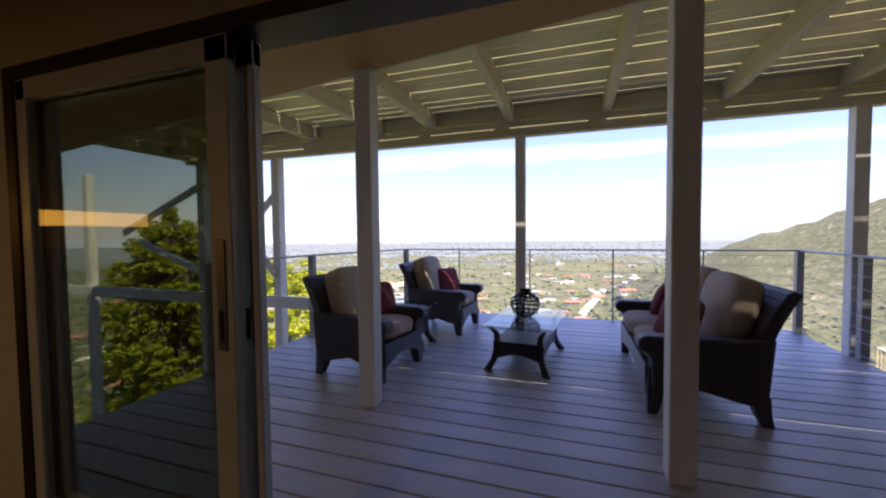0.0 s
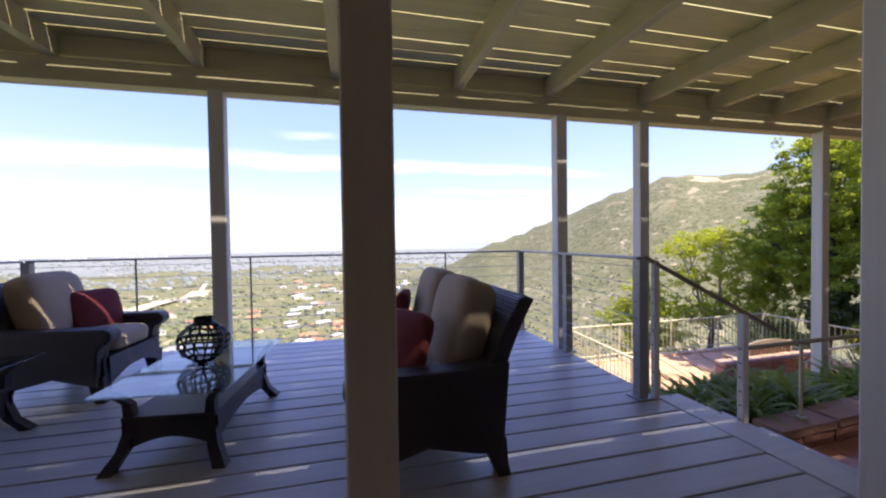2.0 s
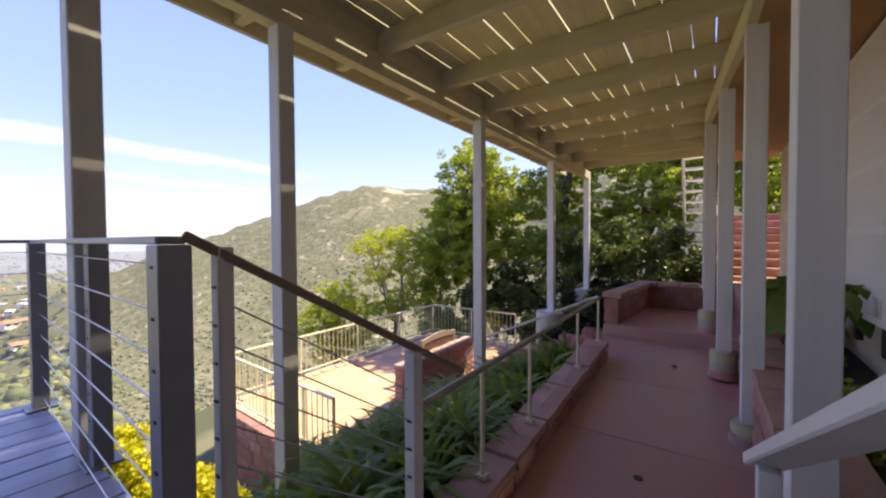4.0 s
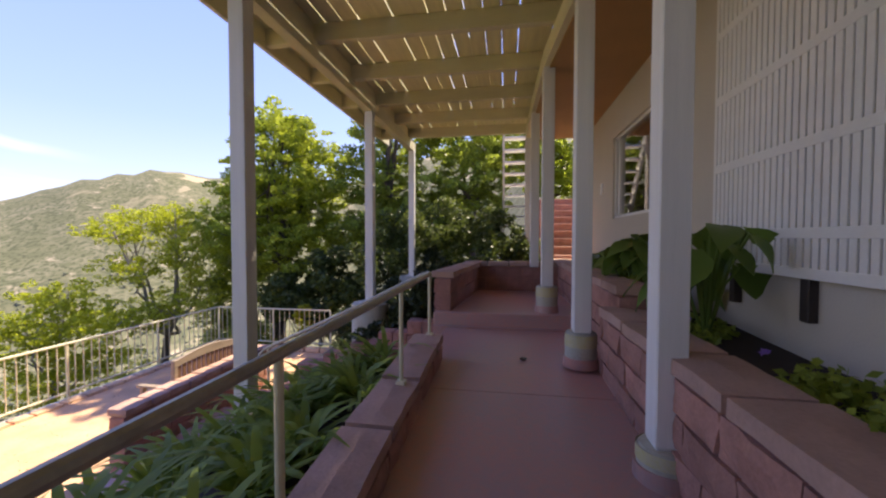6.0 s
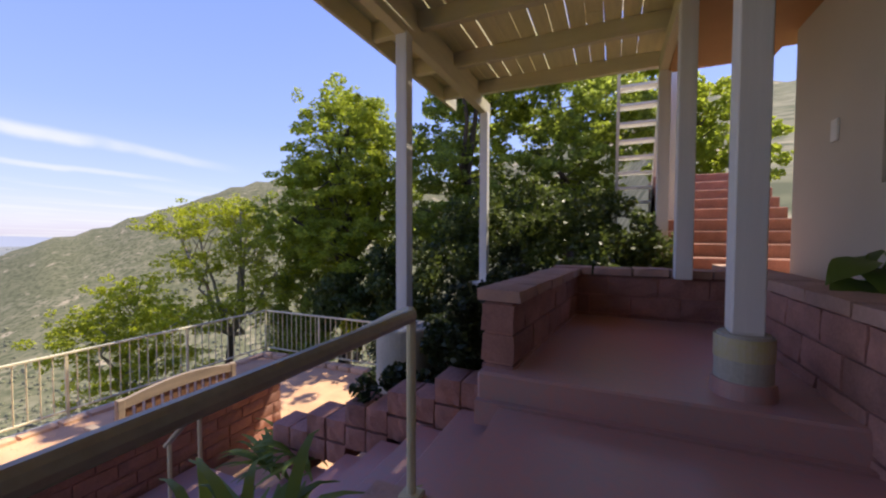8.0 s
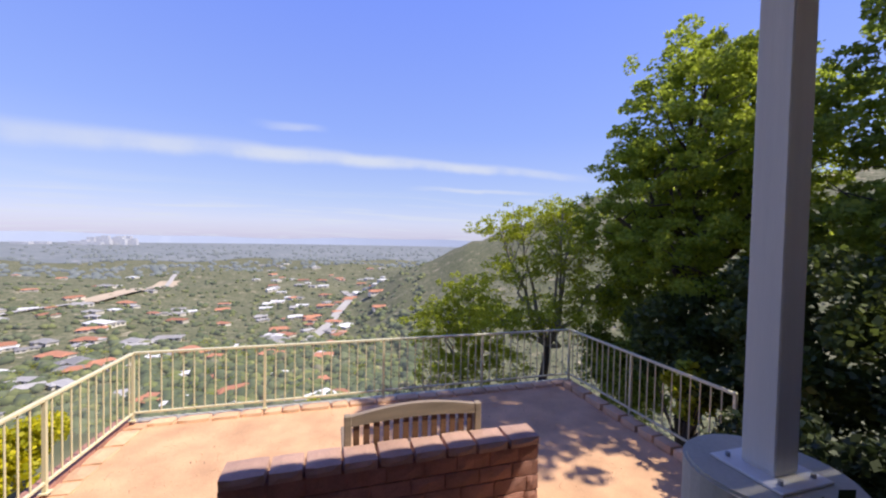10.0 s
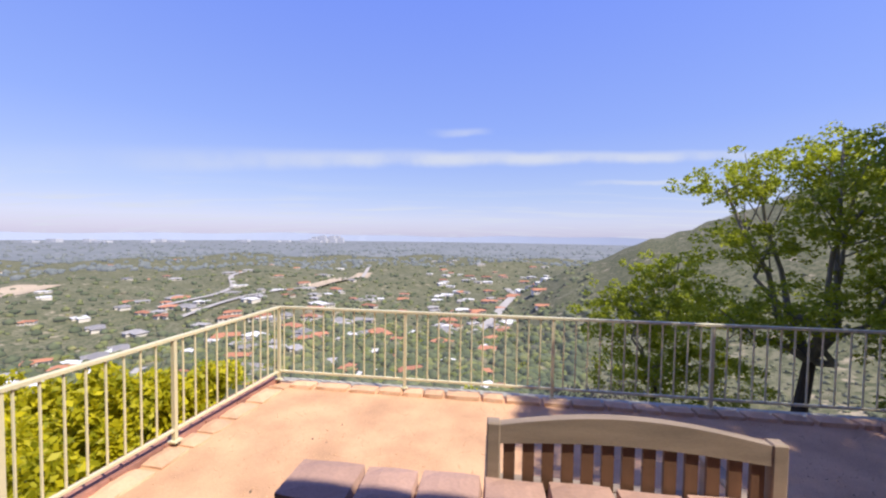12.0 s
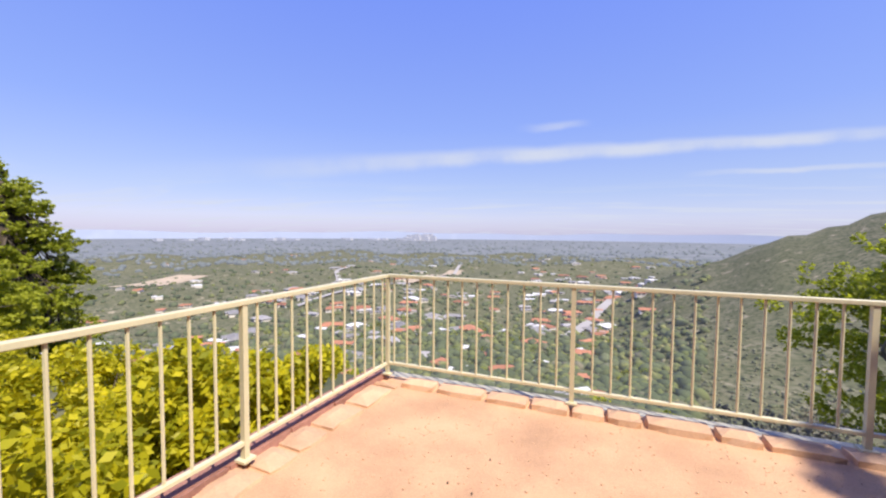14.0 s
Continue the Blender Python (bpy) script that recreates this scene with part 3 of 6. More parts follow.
# slotted screen standing off the wall
lat = thing("slatted_screen", "white wooden wall screen with rows of thin upright slots", "slat screen", at=(6.45, WY, 0.47))
slat = B(); box(slat, -0.0195, 0.05, 0, 0.0195, 0.068, 2.15, 0.002)
slat_me = bpy.data.meshes.new("slat"); slat.to_mesh(slat_me); slat.free(); slat_me.materials.append(M["white"])
pieces("slat", lat, slat_me, [(pose(-1.58 + 0.0505 * k, 0, 0), (1, 1, 1)) for k in range(64)])
for z in (0.0, 0.20, 0.65, 1.12, 1.57, 2.09):
    bm = B(); box(bm, -1.60, 0.052, z, 1.60, 0.0705, z + 0.055, 0.002); part("band", bm, "white", lat)
# near-black sheet added between slats and wall to give the slots their shade
bm = B(); box(bm, -1.6, 0.030, 0.01, 1.6, 0.049, 2.14); part("slot_shade", bm, "screen", lat, "dark sheet standing for shade behind the slots")
for x in (-1.3, 0.0, 0.78, 1.4):
    bm = B(); box(bm, x - 0.03, 0.002, -0.22, x + 0.03, 0.049, 0.0, 0.003); part("bracket", bm, "darkframe", lat, "dark metal bracket")

# ---- deck ----
deck = thing("floor_deck", "grey painted timber deck boards with open joints", "deck", kind="structure")
step = 0.196
ys = [2.408 + step * k for k in range(27)]
for k, y in enumerate(ys):
    y1 = min(y + step - 0.012, 7.62)
    xl = -2.46 if y < 5.5 else -2.46 + (y - 5.5) * 0.30
    xr = 3.83 if y < 5.0 else 3.86
    bm = B(); box(bm, xl, y, -0.045, xr, y1, random.uniform(-0.002, 0.002), 0.004)
    part("board", bm, "deck", deck)
bm = B(); box(bm, 3.84, 3.36, -0.045, 4.06, 5.0, 0.001, 0.004); part("board", bm, "deck", deck)
bm = B(); box(bm, -2.46, 2.43, -0.30, -2.40, 5.5, -0.05); box(bm, -2.4, 2.45, -0.28, 3.8, 2.5, -0.05)
for y in (3.6, 4.8, 6.0, 7.3):
    box(bm, -2.0, y, -0.28, 3.8, y + 0.09, -0.05)
box(bm, -1.85, 7.55, -0.30, 3.86, 7.6, -0.05); box(bm, 3.80, 5.0, -0.30, 3.85, 7.6, -0.05)
part("deck_frame", bm, "beam", deck)
bm = B(); box(bm, -2.3, 2.5, -0.34, 3.7, 7.4, -0.30); part("deck_underside", bm, "soffit", deck)

steps = thing("stairs_deck", "grey painted timber steps from deck to walkway", "steps", kind="structure")
for k, z in enumerate((-0.185, -0.37)):
    x = 4.04 + 0.42 * k
    bm = B(); box(bm, x, 3.54, z - 0.04, x + 0.44, 4.98, z, 0.004); part("tread", bm, "deck", steps)
    bm = B(); box(bm, x + 0.38, 3.54, z - 0.19, x + 0.41, 4.98, z - 0.04); part("riser", bm, "deck", steps)
bm = B(); box(bm, 3.84, 3.4, -0.9, 4.02, 5.0, -0.05); part("stair_back", bm, "beam", steps)

# ---- pergola roof over deck and walkway ----
OUT = ((-2.08, 6.46), (0.33, 6.46), (3.87, 6.46), (4.98, 6.46), (7.80, 6.36), (10.93, 6.45), (13.70, 6.45))
OUT_Z = (-0.6, 0.0, 0.0, -1.2, -1.6, -0.36, -0.20)
IN = ((-2.36, 4.18), (-0.55, 3.88), (1.55, 3.54), (3.47, 3.45), (5.23, 3.52), (6.97, 3.56), (8.33, 3.69), (9.75, 3.82), (11.4, 3.85), (13.0, 3.86))
IN_Z = (0.0, 0.0, 0.0, 0.0, -0.25, -0.30, -0.10, 0.10, 0.2, 0.3)
per = thing("pergola", "cream painted timber patio roof on white square posts", "patio roof", kind="structure")
post_bm = B(); box(post_bm, -0.07, -0.07, 0, 0.07, 0.07, 1, 0.006)
post_me = bpy.data.meshes.new("post"); post_bm.to_mesh(post_me); post_bm.free(); post_me.materials.append(M["post"])
for (x, y), z in list(zip(OUT, OUT_Z)):
    pieces("post", per, post_me, [(pose(x, y, z), (0.93, 0.93, 2.68 - z))])
for (x, y), z in list(zip(IN, IN_Z)):
    pieces("post", per, post_me, [(pose(x, y, z), (0.97, 0.97, 2.66 - z))])
bm = B(); box(bm, -5.62, 6.40, 2.66, 13.86, 6.52, 2.86, 0.004); part("beam", bm, "beam", per)
bm = B(); box(bm, -6.6, 7.05, 2.84, 13.9, 7.10, 3.08, 0.004); part("fascia", bm, "beam", per)
for (a, b) in zip(IN[:-1], IN[1:]):
    bm = B(); bar(bm, (*a, 2.76), (*b, 2.76), 0.13, 0.20); part("header", bm, "beam", per)
bm = B(); bar(bm, (-6.6, 4.88, 2.76), (*IN[0], 2.76), 0.13, 0.20); part("header", bm, "beam", per)
JX = [-6.3, -5.2, -4.05, -2.9, -1.74, -0.92, 0.20, 1.40, 2.66, 3.72, 4.97] + [4.97 + 1.05 * k for k in range(1, 9)]


def header_y(x):
    for a, b in zip(IN[:-1], IN[1:]):
        if a[0] <= x <= b[0]:
            return a[1] + (b[1] - a[1]) * (x - a[0]) / (b[0] - a[0])
    return 4.18 - (x + 2.36) * 0.165 if x < 0 else 3.86


for x in JX:
    bm = B(); box(bm, x - 0.045, header_y(x) - 0.05, 2.87, x + 0.045, 7.05, 3.07, 0.004); part("joist", bm, "beam", per)
for k, (a, b) in enumerate(zip(JX[:-1], JX[1:])):
    bm = B(); box(bm, a + 0.05, 6.44, 2.885 + 0.006 * (k % 3), b - 0.05, 6.475, 3.07); part("blocking", bm, "beam", per)
bm = B()
y, k = 3.22, 0
rr = random.Random(4)
while y < 7.04:
    w = min(0.186, 7.10 - y)
    gap = rr.choice((0.002, 0.004, 0.006, 0.008)) if y < 5.2 else rr.choice((0.004, 0.008, 0.012))
    x = -6.7
    while x < 13.4:
        ln = min(rr.uniform(2.2, 4.2), 13.5 - x)
        j = rr.uniform(-0.004, 0.004)
        x0 = max(x, -6.7)
        box(bm, x0, y + j, 3.075, x0 + ln - 0.003, y + w + j, 3.10)
        x += ln
    y += w + gap
roof_boards = solid("ceiling_pergola", bm, "roofboard", "cream painted boards of the patio roof with gaps", "patio roof")
bm = B()
P = [(-7.0, DY), (4.2, DY), (4.2, WY)] + [(13.0, WY), (13.0, 3.82)] + [(x, y) for x, y in IN[::-1][1:]] + [(-7.0, 4.94)]
lo = [bm.verts.new((x, y, 2.64)) for x, y in P]; hi = [bm.verts.new((x, y, 2.66)) for x, y in P]
bm.faces.new(lo[::-1]); bm.faces.new(hi)
for k in range(len(P)):
    bm.faces.new((lo[k], lo[(k + 1) % len(P)], hi[(k + 1) % len(P)], hi[k]))
solid("ceiling_soffit", bm, "soffit", "brown painted soffit between wall and posts", "soffit")

# braced side frame past the deck's end
fr = thing("brace_frame", "weathered white timber frame with crossed braces past deck", "timber frame", at=(-5.4, 6.46, -6.0))
for x in (0.0, 1.68, -3.2):
    bm = B(); box(bm, x - 0.075, -0.075, 0, x + 0.075, 0.075, 8.66, 0.006); part("upright", bm, "post", fr)
bm = B(); box(bm, -4.4, -0.135, 6.16, 2.75, -0.078, 6.36, 0.004); part("mid_rail", bm, "post", fr)
for a, b in (((0.05, -0.10, 8.40), (1.68, -0.10, 6.72)), ((1.68, 0.10, 8.22), (0.0, 0.10, 6.62)), ((0.0, -0.10, 8.25), (-2.0, -0.10, 7.45)), ((0.0, 0.10, 6.62), (-1.8, 0.10, 7.25))):
    bm = B(); bar(bm, a, b, 0.045, 0.12, 0.004); part("brace", bm, "post", fr)

# ---- cable railings ----
def cable_rail(label, pts, z, top, posts, thin=(), n=8):
    r = thing("cable_railing", label, "railing", "deck railing", at=(*pts[0], z))
    o = Vector((*pts[0], z))
    for a, b in zip(pts[:-1], pts[1:]):
        bm = B(); bar(bm, Vector((*a, z + top)) - o, Vector((*b, z + top)) - o, 0.07, 0.022, 0.004); part("top_rail", bm, "greyrail", r)
        for k in range(n):
            h = z + 0.09 + (top - 0.16) * k / (n - 1)
            bm = B(); rod(bm, Vector((*a, h)) - o, Vector((*b, h)) - o, 0.003, 5); part("cable", bm, "steel", r)
    for x, y in posts:
        bm = B(); box(bm, x - o.x - 0.04, y - o.y - 0.04, 0.0, x - o.x + 0.04, y - o.y + 0.04, top - 0.012, 0.004)
        box(bm, x - o.x - 0.075, y - o.y - 0.075, 0.0, x - o.x + 0.075, y - o.y + 0.075, 0.012, 0.003)
        p = part("post", bm, "greyrail", r)
        for k in range(n):
            h = 0.09 + (top - 0.16) * k / (n - 1)
            bm = B(); box(bm, x - o.x - 0.043, y - o.y - 0.008, h - 0.004, x - o.x + 0.043, y - o.y + 0.008, h + 0.004); part("fitting", bm, "darkframe", p)
    for x, y in thin:
        bm = B(); rod(bm, (x - o.x, y - o.y, 0), (x - o.x, y - o.y, top), 0.011, 8); box(bm, x - o.x - 0.03, y - o.y - 0.03, 0, x - o.x + 0.03, y - o.y + 0.03, 0.008)
        part("stanchion", bm, "greyrail", r)
    return r


cable_rail("grey steel deck railing with thin level cables over the valley", [(-1.82, 7.46), (3.84, 7.46)], 0.0, 1.10, [(-1.82, 7.46), (3.84, 7.46)], [(-0.83, 7.46), (0.35, 7.46), (1.58, 7.46), (2.75, 7.46)])
cable_rail("grey steel railing with cables along the deck's side", [(3.84, 7.40), (3.72, 5.02)], 0.0, 1.10, [(3.715, 5.02), (3.87, 6.31)])
cable_rail("grey steel railing with cables at the deck's far end", [(-1.84, 7.40), (-2.33, 5.5), (-2.42, 4.05)], 0.0, 1.10, [(-2.33, 5.5), (-2.42, 4.05)])

# stair rails
sr = thing("stair_railing", "white slotted newel with sloping grey handrail and cables", "railing", at=(3.845, 5.01, 0))
bm = B(); box(bm, -0.023, -0.023, -0.35, 0.023, 0.023, 1.08, 0.004); np_ = part("newel", bm, "white", sr)
for k in range(9):
    bm = B(); box(bm, -0.027, -0.010, 0.08 + 0.11 * k, 0.027, 0.010, 0.088 + 0.11 * k); part("slot", bm, "darkframe", np_)
bm = B(); bar(bm, (-0.09, 0.03, 1.115), (0.86, -0.28, 0.525), 0.055, 0.028, 0.004); part("handrail", bm, "teak", sr, "weathered timber handrail")
bm = B(); box(bm, 0.595, -0.235, -0.6, 0.65, -0.18, 0.655, 0.004); np_ = part("newel", bm, "white", sr)
for k in range(9):
    bm = B(); box(bm, 0.591, -0.218, -0.5 + 0.11 * k, 0.654, -0.197, -0.492 + 0.11 * k); part("slot", bm, "darkframe", np_)
for k in range(8):
    h = 0.08 + 0.12 * k
    bm = B(); rod(bm, (0, 0, h), (0.622, -0.207, h - 0.43), 0.003, 5); part("cable", bm, "steel", sr)
nr = thing("newel_post", "white painted newel post with moulded cap and cable slots", "newel post", at=(3.68, 3.60, 0))
bm = B(); box(bm, -0.032, -0.032, -0.3, 0.032, 0.032, 1.02, 0.004); part("shaft", bm, "white", nr)
bm = B(); box(bm, -0.05, -0.05, 1.045, 0.05, 0.05, 1.07, 0.004); box(bm, -0.042, -0.042, 1.01, 0.042, 0.042, 1.045, 0.008); part("cap", bm, "white", nr)
for k in range(9):
    bm = B(); box(bm, -0.034, -0.012, 0.06 + 0.105 * k, 0.034, 0.012, 0.067 + 0.105 * k); part("slot", bm, "darkframe", nr)
hr = thing("stair_railing", "broad white sloping handrail with cables beside house steps", "railing", at=(3.72, 3.62, 0))
bm = B(); bar(bm, (0.03, 0.0, 1.035), (1.06, 0.085, 0.42), 0.09, 0.035, 0.005); part("handrail", bm, "white", hr)
bm = B(); box(bm, 0.93, 0.05, -0.56, 0.985, 0.105, 0.45, 0.004); np_ = part("newel", bm, "white", hr)
for k in range(7):
    bm = B(); box(bm, 0.926, 0.068, -0.38 + 0.11 * k, 0.989, 0.088, -0.372 + 0.11 * k); part("slot", bm, "darkframe", np_)
for k in range(8):
    bm = B(); rod(bm, (0.0, 0.0, 0.14 + 0.11 * k), (0.957, 0.078, -0.42 + 0.11 * k), 0.003, 5); part("cable", bm, "steel", hr)
gr = thing("deck_end_railing", "white rail with cables closing the deck end beside house", "railing", at=(3.96, 3.42, 0))
bm = B(); bar(bm, (-0.36, 0.03, 1.035), (0.03, 0.0, 1.035), 0.085, 0.03, 0.004); part("top_rail", bm, "white", gr)
bm = B(); bar(bm, (0.0, 0.045, 1.035), (0.0, -0.99, 1.035), 0.085, 0.03, 0.004); part("top_rail", bm, "white", gr)
for y in (0.0, -0.93):
    bm = B(); box(bm, -0.025, y - 0.025, 0.0, 0.025, y + 0.025, 1.02, 0.003); np_ = part("newel", bm, "white", gr)
    for k in range(8):
        bm = B(); box(bm, -0.029, y - 0.009, 0.11 + 0.11 * k, 0.029, y + 0.009, 0.118 + 0.11 * k); part("slot", bm, "darkframe", np_)
for k in range(8):
    bm = B(); rod(bm, (0.0, 0.0, 0.114 + 0.11 * k), (0.0, -0.93, 0.114 + 0.11 * k), 0.0035, 5); part("cable", bm, "greyrail", gr)

# ---- red walkway ----
def floor_z(x): return -0.555 + max(0.0, min(1.0, (x - 5.0) / 3.6)) * 0.18


wk = thing("floor_walkway", "polished red concrete walkway with saw-cut joints", "walkway", kind="structure")
cuts = [4.02, 5.4, 6.55, 7.75, 9.45]
for a, b in zip(cuts[:-1], cuts[1:]):
    bm = B()
    vs = [bm.verts.new(c) for c in ((a, 3.4, floor_z(a)), (b - 0.008, 3.4, floor_z(b)), (b - 0.008, 5.0, floor_z(b)), (a, 5.0, floor_z(a)))]
    low = [bm.verts.new(v.co - Vector((0, 0, 0.2))) for v in vs]
    bm.faces.new(vs)
    for k in range(4):
        bm.faces.new((vs[k], low[k], low[(k + 1) % 4], vs[(k + 1) % 4]))
    part("slab", bm, "redfloor", wk)
bm = B(); box(bm, 9.45, 3.4, -0.5, 9.53, 5.15, -0.362); part("slab", bm, "redfloor", wk)
bm = B(); box(bm, 9.50, 3.4, -0.5, 11.8, 5.15, -0.21, 0.012); part("slab", bm, "redfloor", wk)
for x, y in ((8.44, 4.15), (6.1, 4.21)):
    d = thing("floor_drain", "small dark metal floor drain", "drain", at=(x, y, floor_z(x)))
    bm = B(); bmesh.ops.create_cone(bm, cap_ends=True, segments=16, radius1=0.03, radius2=0.03, depth=0.008); part("grate", bm, "darkframe", d)


def pedestal(x, y, z0, z1, r, label, band=True):
    p = thing("post_pedestal", label, "post pedestal", "round post pedestals", at=(x, y, z0))
    bm = B(); h = z1 - z0
    bmesh.ops.create_cone(bm, cap_ends=True, segments=32, radius1=r, radius2=r * 0.985, depth=h, matrix=Matrix.Translation((0, 0, h / 2)))
    bmesh.ops.bevel(bm, geom=[e for e in bm.edges if abs(e.verts[0].co.z - h) < 1e-4 and abs(e.verts[1].co.z - h) < 1e-4], offset=0.012, segments=2, affect="EDGES")
    part("drum", bm, "concrete", p)
    if band:
        bm = B(); bmesh.ops.create_cone(bm, cap_ends=False, segments=32, radius1=r + 0.003, radius2=r * 0.99 + 0.003, depth=h * 0.35, matrix=Matrix.Translation((0, 0, h * 0.78))); part("paint_band", bm, "yellowpaint", p, "chipped yellow paint band")
        bm = B(); bmesh.ops.create_cone(bm, cap_ends=True, segments=32, radius1=r + 0.016, radius2=r + 0.01, depth=0.08, matrix=Matrix.Translation((0, 0, 0.04))); part("plinth", bm, "redfloor", p)
    else:
        bm = B(); box(bm, -0.14, -0.14, h, 0.14, 0.14, h + 0.012, 0.003); part("base_plate", bm, "post", p)
        for dx in (-0.09, 0.09):
            for dy in (-0.1, 0.1):
                bm = B(); rod(bm, (dx, dy, h + 0.012), (dx, dy, h + 0.03), 0.01, 6); part("bolt", bm, "greyrail", p)


pedestal(5.23, 3.52, -0.55, -0.25, 0.125, "round concrete pedestal under a post on red walkway")
pedestal(6.97, 3.56, -0.47, -0.30, 0.125, "round concrete pedestal under a post on red walkway")
pedestal(8.33, 3.69, -0.385, -0.10, 0.125, "round concrete pedestal with chipped yellow paint")
pedestal(9.75, 3.82, -0.21, 0.10, 0.125, "round concrete pedestal with chipped yellow paint")
pedestal(10.93, 6.45, -1.95, -0.372, 0.30, "large round concrete pier under a white post", False)
pedestal(13.70, 6.45, -1.95, -0.212, 0.29, "large round concrete pier among dark shrubs", False)

# ---- block walls ----
pw = thing("planter_wall", "low red block planter wall with cap stones along walkway", "planter wall", kind="structure")
block_wall(pw, (4.95, 4.98), (8.40, 4.98), -0.75, -0.36, 0.27, 2, z1b=-0.18, seed=3, cap_len=0.62, cap_over=0.004)
rw = thing("retaining_wall", "red block retaining wall with cap stones below plants", "retaining wall", kind="structure")
block_wall(rw, (4.0, 3.40), (8.25, 3.42), -0.62, 0.14, 0.30, 4, seed=5, cap_over=0.012, cap_len=0.6)
block_wall(rw, (8.15, 3.32), (12.1, 3.34), -0.5, 0.31, 0.26, 4, seed=6, cap_over=0.03, cap_len=0.5)
nk = thing("nook_wall", "red block walls around a corner seat at walkway end", "block wall", kind="structure")
block_wall(nk, (9.60, 5.06), (11.5, 4.86), -0.55, 0.27, 0.22, 4, seed=7, cap_over=0.04)
block_wall(nk, (11.6, 5.0), (11.62, 3.45), -0.55, 0.28, 0.24, 4, seed=8, cap_over=0.03)
tw = thing("terrace_wall", "free-standing red block wall with cap stones on terrace", "block wall", kind="structure")
block_wall(tw, (8.46, 8.40), (11.0, 8.41), -1.93, -1.16, 0.20, 5, length=0.30, seed=9, cap_len=0.29, cap_over=0.035, cap=0.10, caps=ROUND_CAPS)

# pipe handrail on the planter wall
pr = thing("pipe_handrail", "worn cream pipe handrail along planter and down the steps", "handrail", at=(6.4, 5.0, -0.3))
bm = B(); tube(bm, [(-1.80, -0.09, 0.645), (0.1, -0.065, 0.65), (1.94, -0.04, 0.655), (1.99, -0.01, 0.655), (2.03, 0.06, 0.63), (2.36, 1.05, 0.15), (2.71, 2.09, -0.34), (2.66, 2.36, -0.64)], 0.019, 10); part("pipe", bm, "pipe", pr)
for x, y, zb, zt in ((-1.10, -0.05, -0.02, 0.645), (-0.35, -0.05, 0.02, 0.645), (0.96, -0.05, 0.07, 0.65), (1.96, -0.03, 0.12, 0.65), (2.69, 2.03, -1.25, -0.32), (2.665, 2.33, -1.43, -0.60)):
    bm = B(); rod(bm, (x, y, zb), (x, y, zt), 0.014, 10); box(bm, x - 0.03, y - 0.03, zb - 0.02, x + 0.03, y + 0.03, zb + 0.005, 0.002); part("stanchion", bm, "rail", pr)

# ---- steps down to the terrace ----
st = thing("stairs_terrace", "red concrete steps leading down to the gravel terrace", "steps", kind="structure")
n = 8
for k in range(n):
    z = -0.377 - (1.75 - 0.377) * (k + 1) / n
    y = 5.0 + 0.31 * k
    bm = B(); box(bm, 8.42, y, z - 0.5, 9.70, y + 0.33, z, 0.01); part("tread", bm, "redfloor", st)
bm = B(); box(bm, 8.05, 7.46, -2.1, 9.9, 8.28, -1.752, 0.01); part("landing", bm, "redfloor", st)
for z_top, x, n2 in ((-0.38, 9.86, 5), (-0.34, 8.28, 4)):
    for k in range(n2):
        y = 5.25 + 0.38 * k
        z = z_top - 0.155 * k
        for d in (0, 0.19):
            pieces("block", st, random.choice(BLOCKS), [(pose(x, y + d, z - 0.09, 0, 0, 90), (0.185, 0.28, 0.18)), (pose(x, y + d, z - 0.275, 0, 0, 90), (0.185, 0.28, 0.18))])


# ---- terrace ----
bm = B()
g = [(6.55, 7.25), (9.72, 7.25), (9.72, 6.1), (13.35, 6.1), (13.35, 11.2), (6.75, 11.2)]
vs = [bm.verts.new((x, y, -1.93)) for x, y in g]; low = [bm.verts.new((x, y, -2.4)) for x, y in g]
bm.faces.new(vs)
for k in range(len(g)):
    bm.faces.new((vs[k], low[k], low[(k + 1) % len(g)], vs[(k + 1) % len(g)]))
solid("ground_terrace", bm, "gravel", "orange decomposed granite terrace ground", "terrace")
kb = thing("kerb", "low edging of rough orange stones round terrace", "kerb", kind="structure")
rr = random.Random(12)


def kerb_run(a, b, w, zt):
    a, b = Vector(a), Vector(b); way = (b - a).normalized(); x = 0.0
    turn = math.degrees(math.atan2(way.y, way.x))
    while x < (b - a).length:
        ln = min(rr.uniform(0.22, 0.42), (b - a).length - x)
        m = a + way * (x + ln / 2)
        pieces("kerb_stone", kb, rr.choice(KERBS), [(pose(m.x, m.y, zt - 0.08 + rr.uniform(-0.004, 0.004), 0, 0, turn + rr.uniform(-0.7, 0.7)), (ln - 0.004, w * rr.uniform(0.97, 1.03), 0.16))])
        x += ln


kerb_run((6.98, 11.08), (13.2, 11.08), 0.19, -1.872)
kerb_run((6.64, 7.9), (6.84, 11.0), 0.30, -1.895)
kerb_run((13.12, 8.2), (13.12, 11.0), 0.20, -1.82)
bm = B(); box(bm, 6.7, 11.205, -2.6, 13.4, 11.36, -1.95); solid("trim_ledge", bm, "concrete", "grey concrete ledge under the terrace railing", "ledge")
tl = thing("terrace_retaining_wall", "red block retaining wall under the terrace edge", "retaining wall", kind="structure")
block_wall(tl, (6.50, 7.85), (6.68, 11.2), -3.5, -1.87, 0.2, 8, cap=0, seed=15)


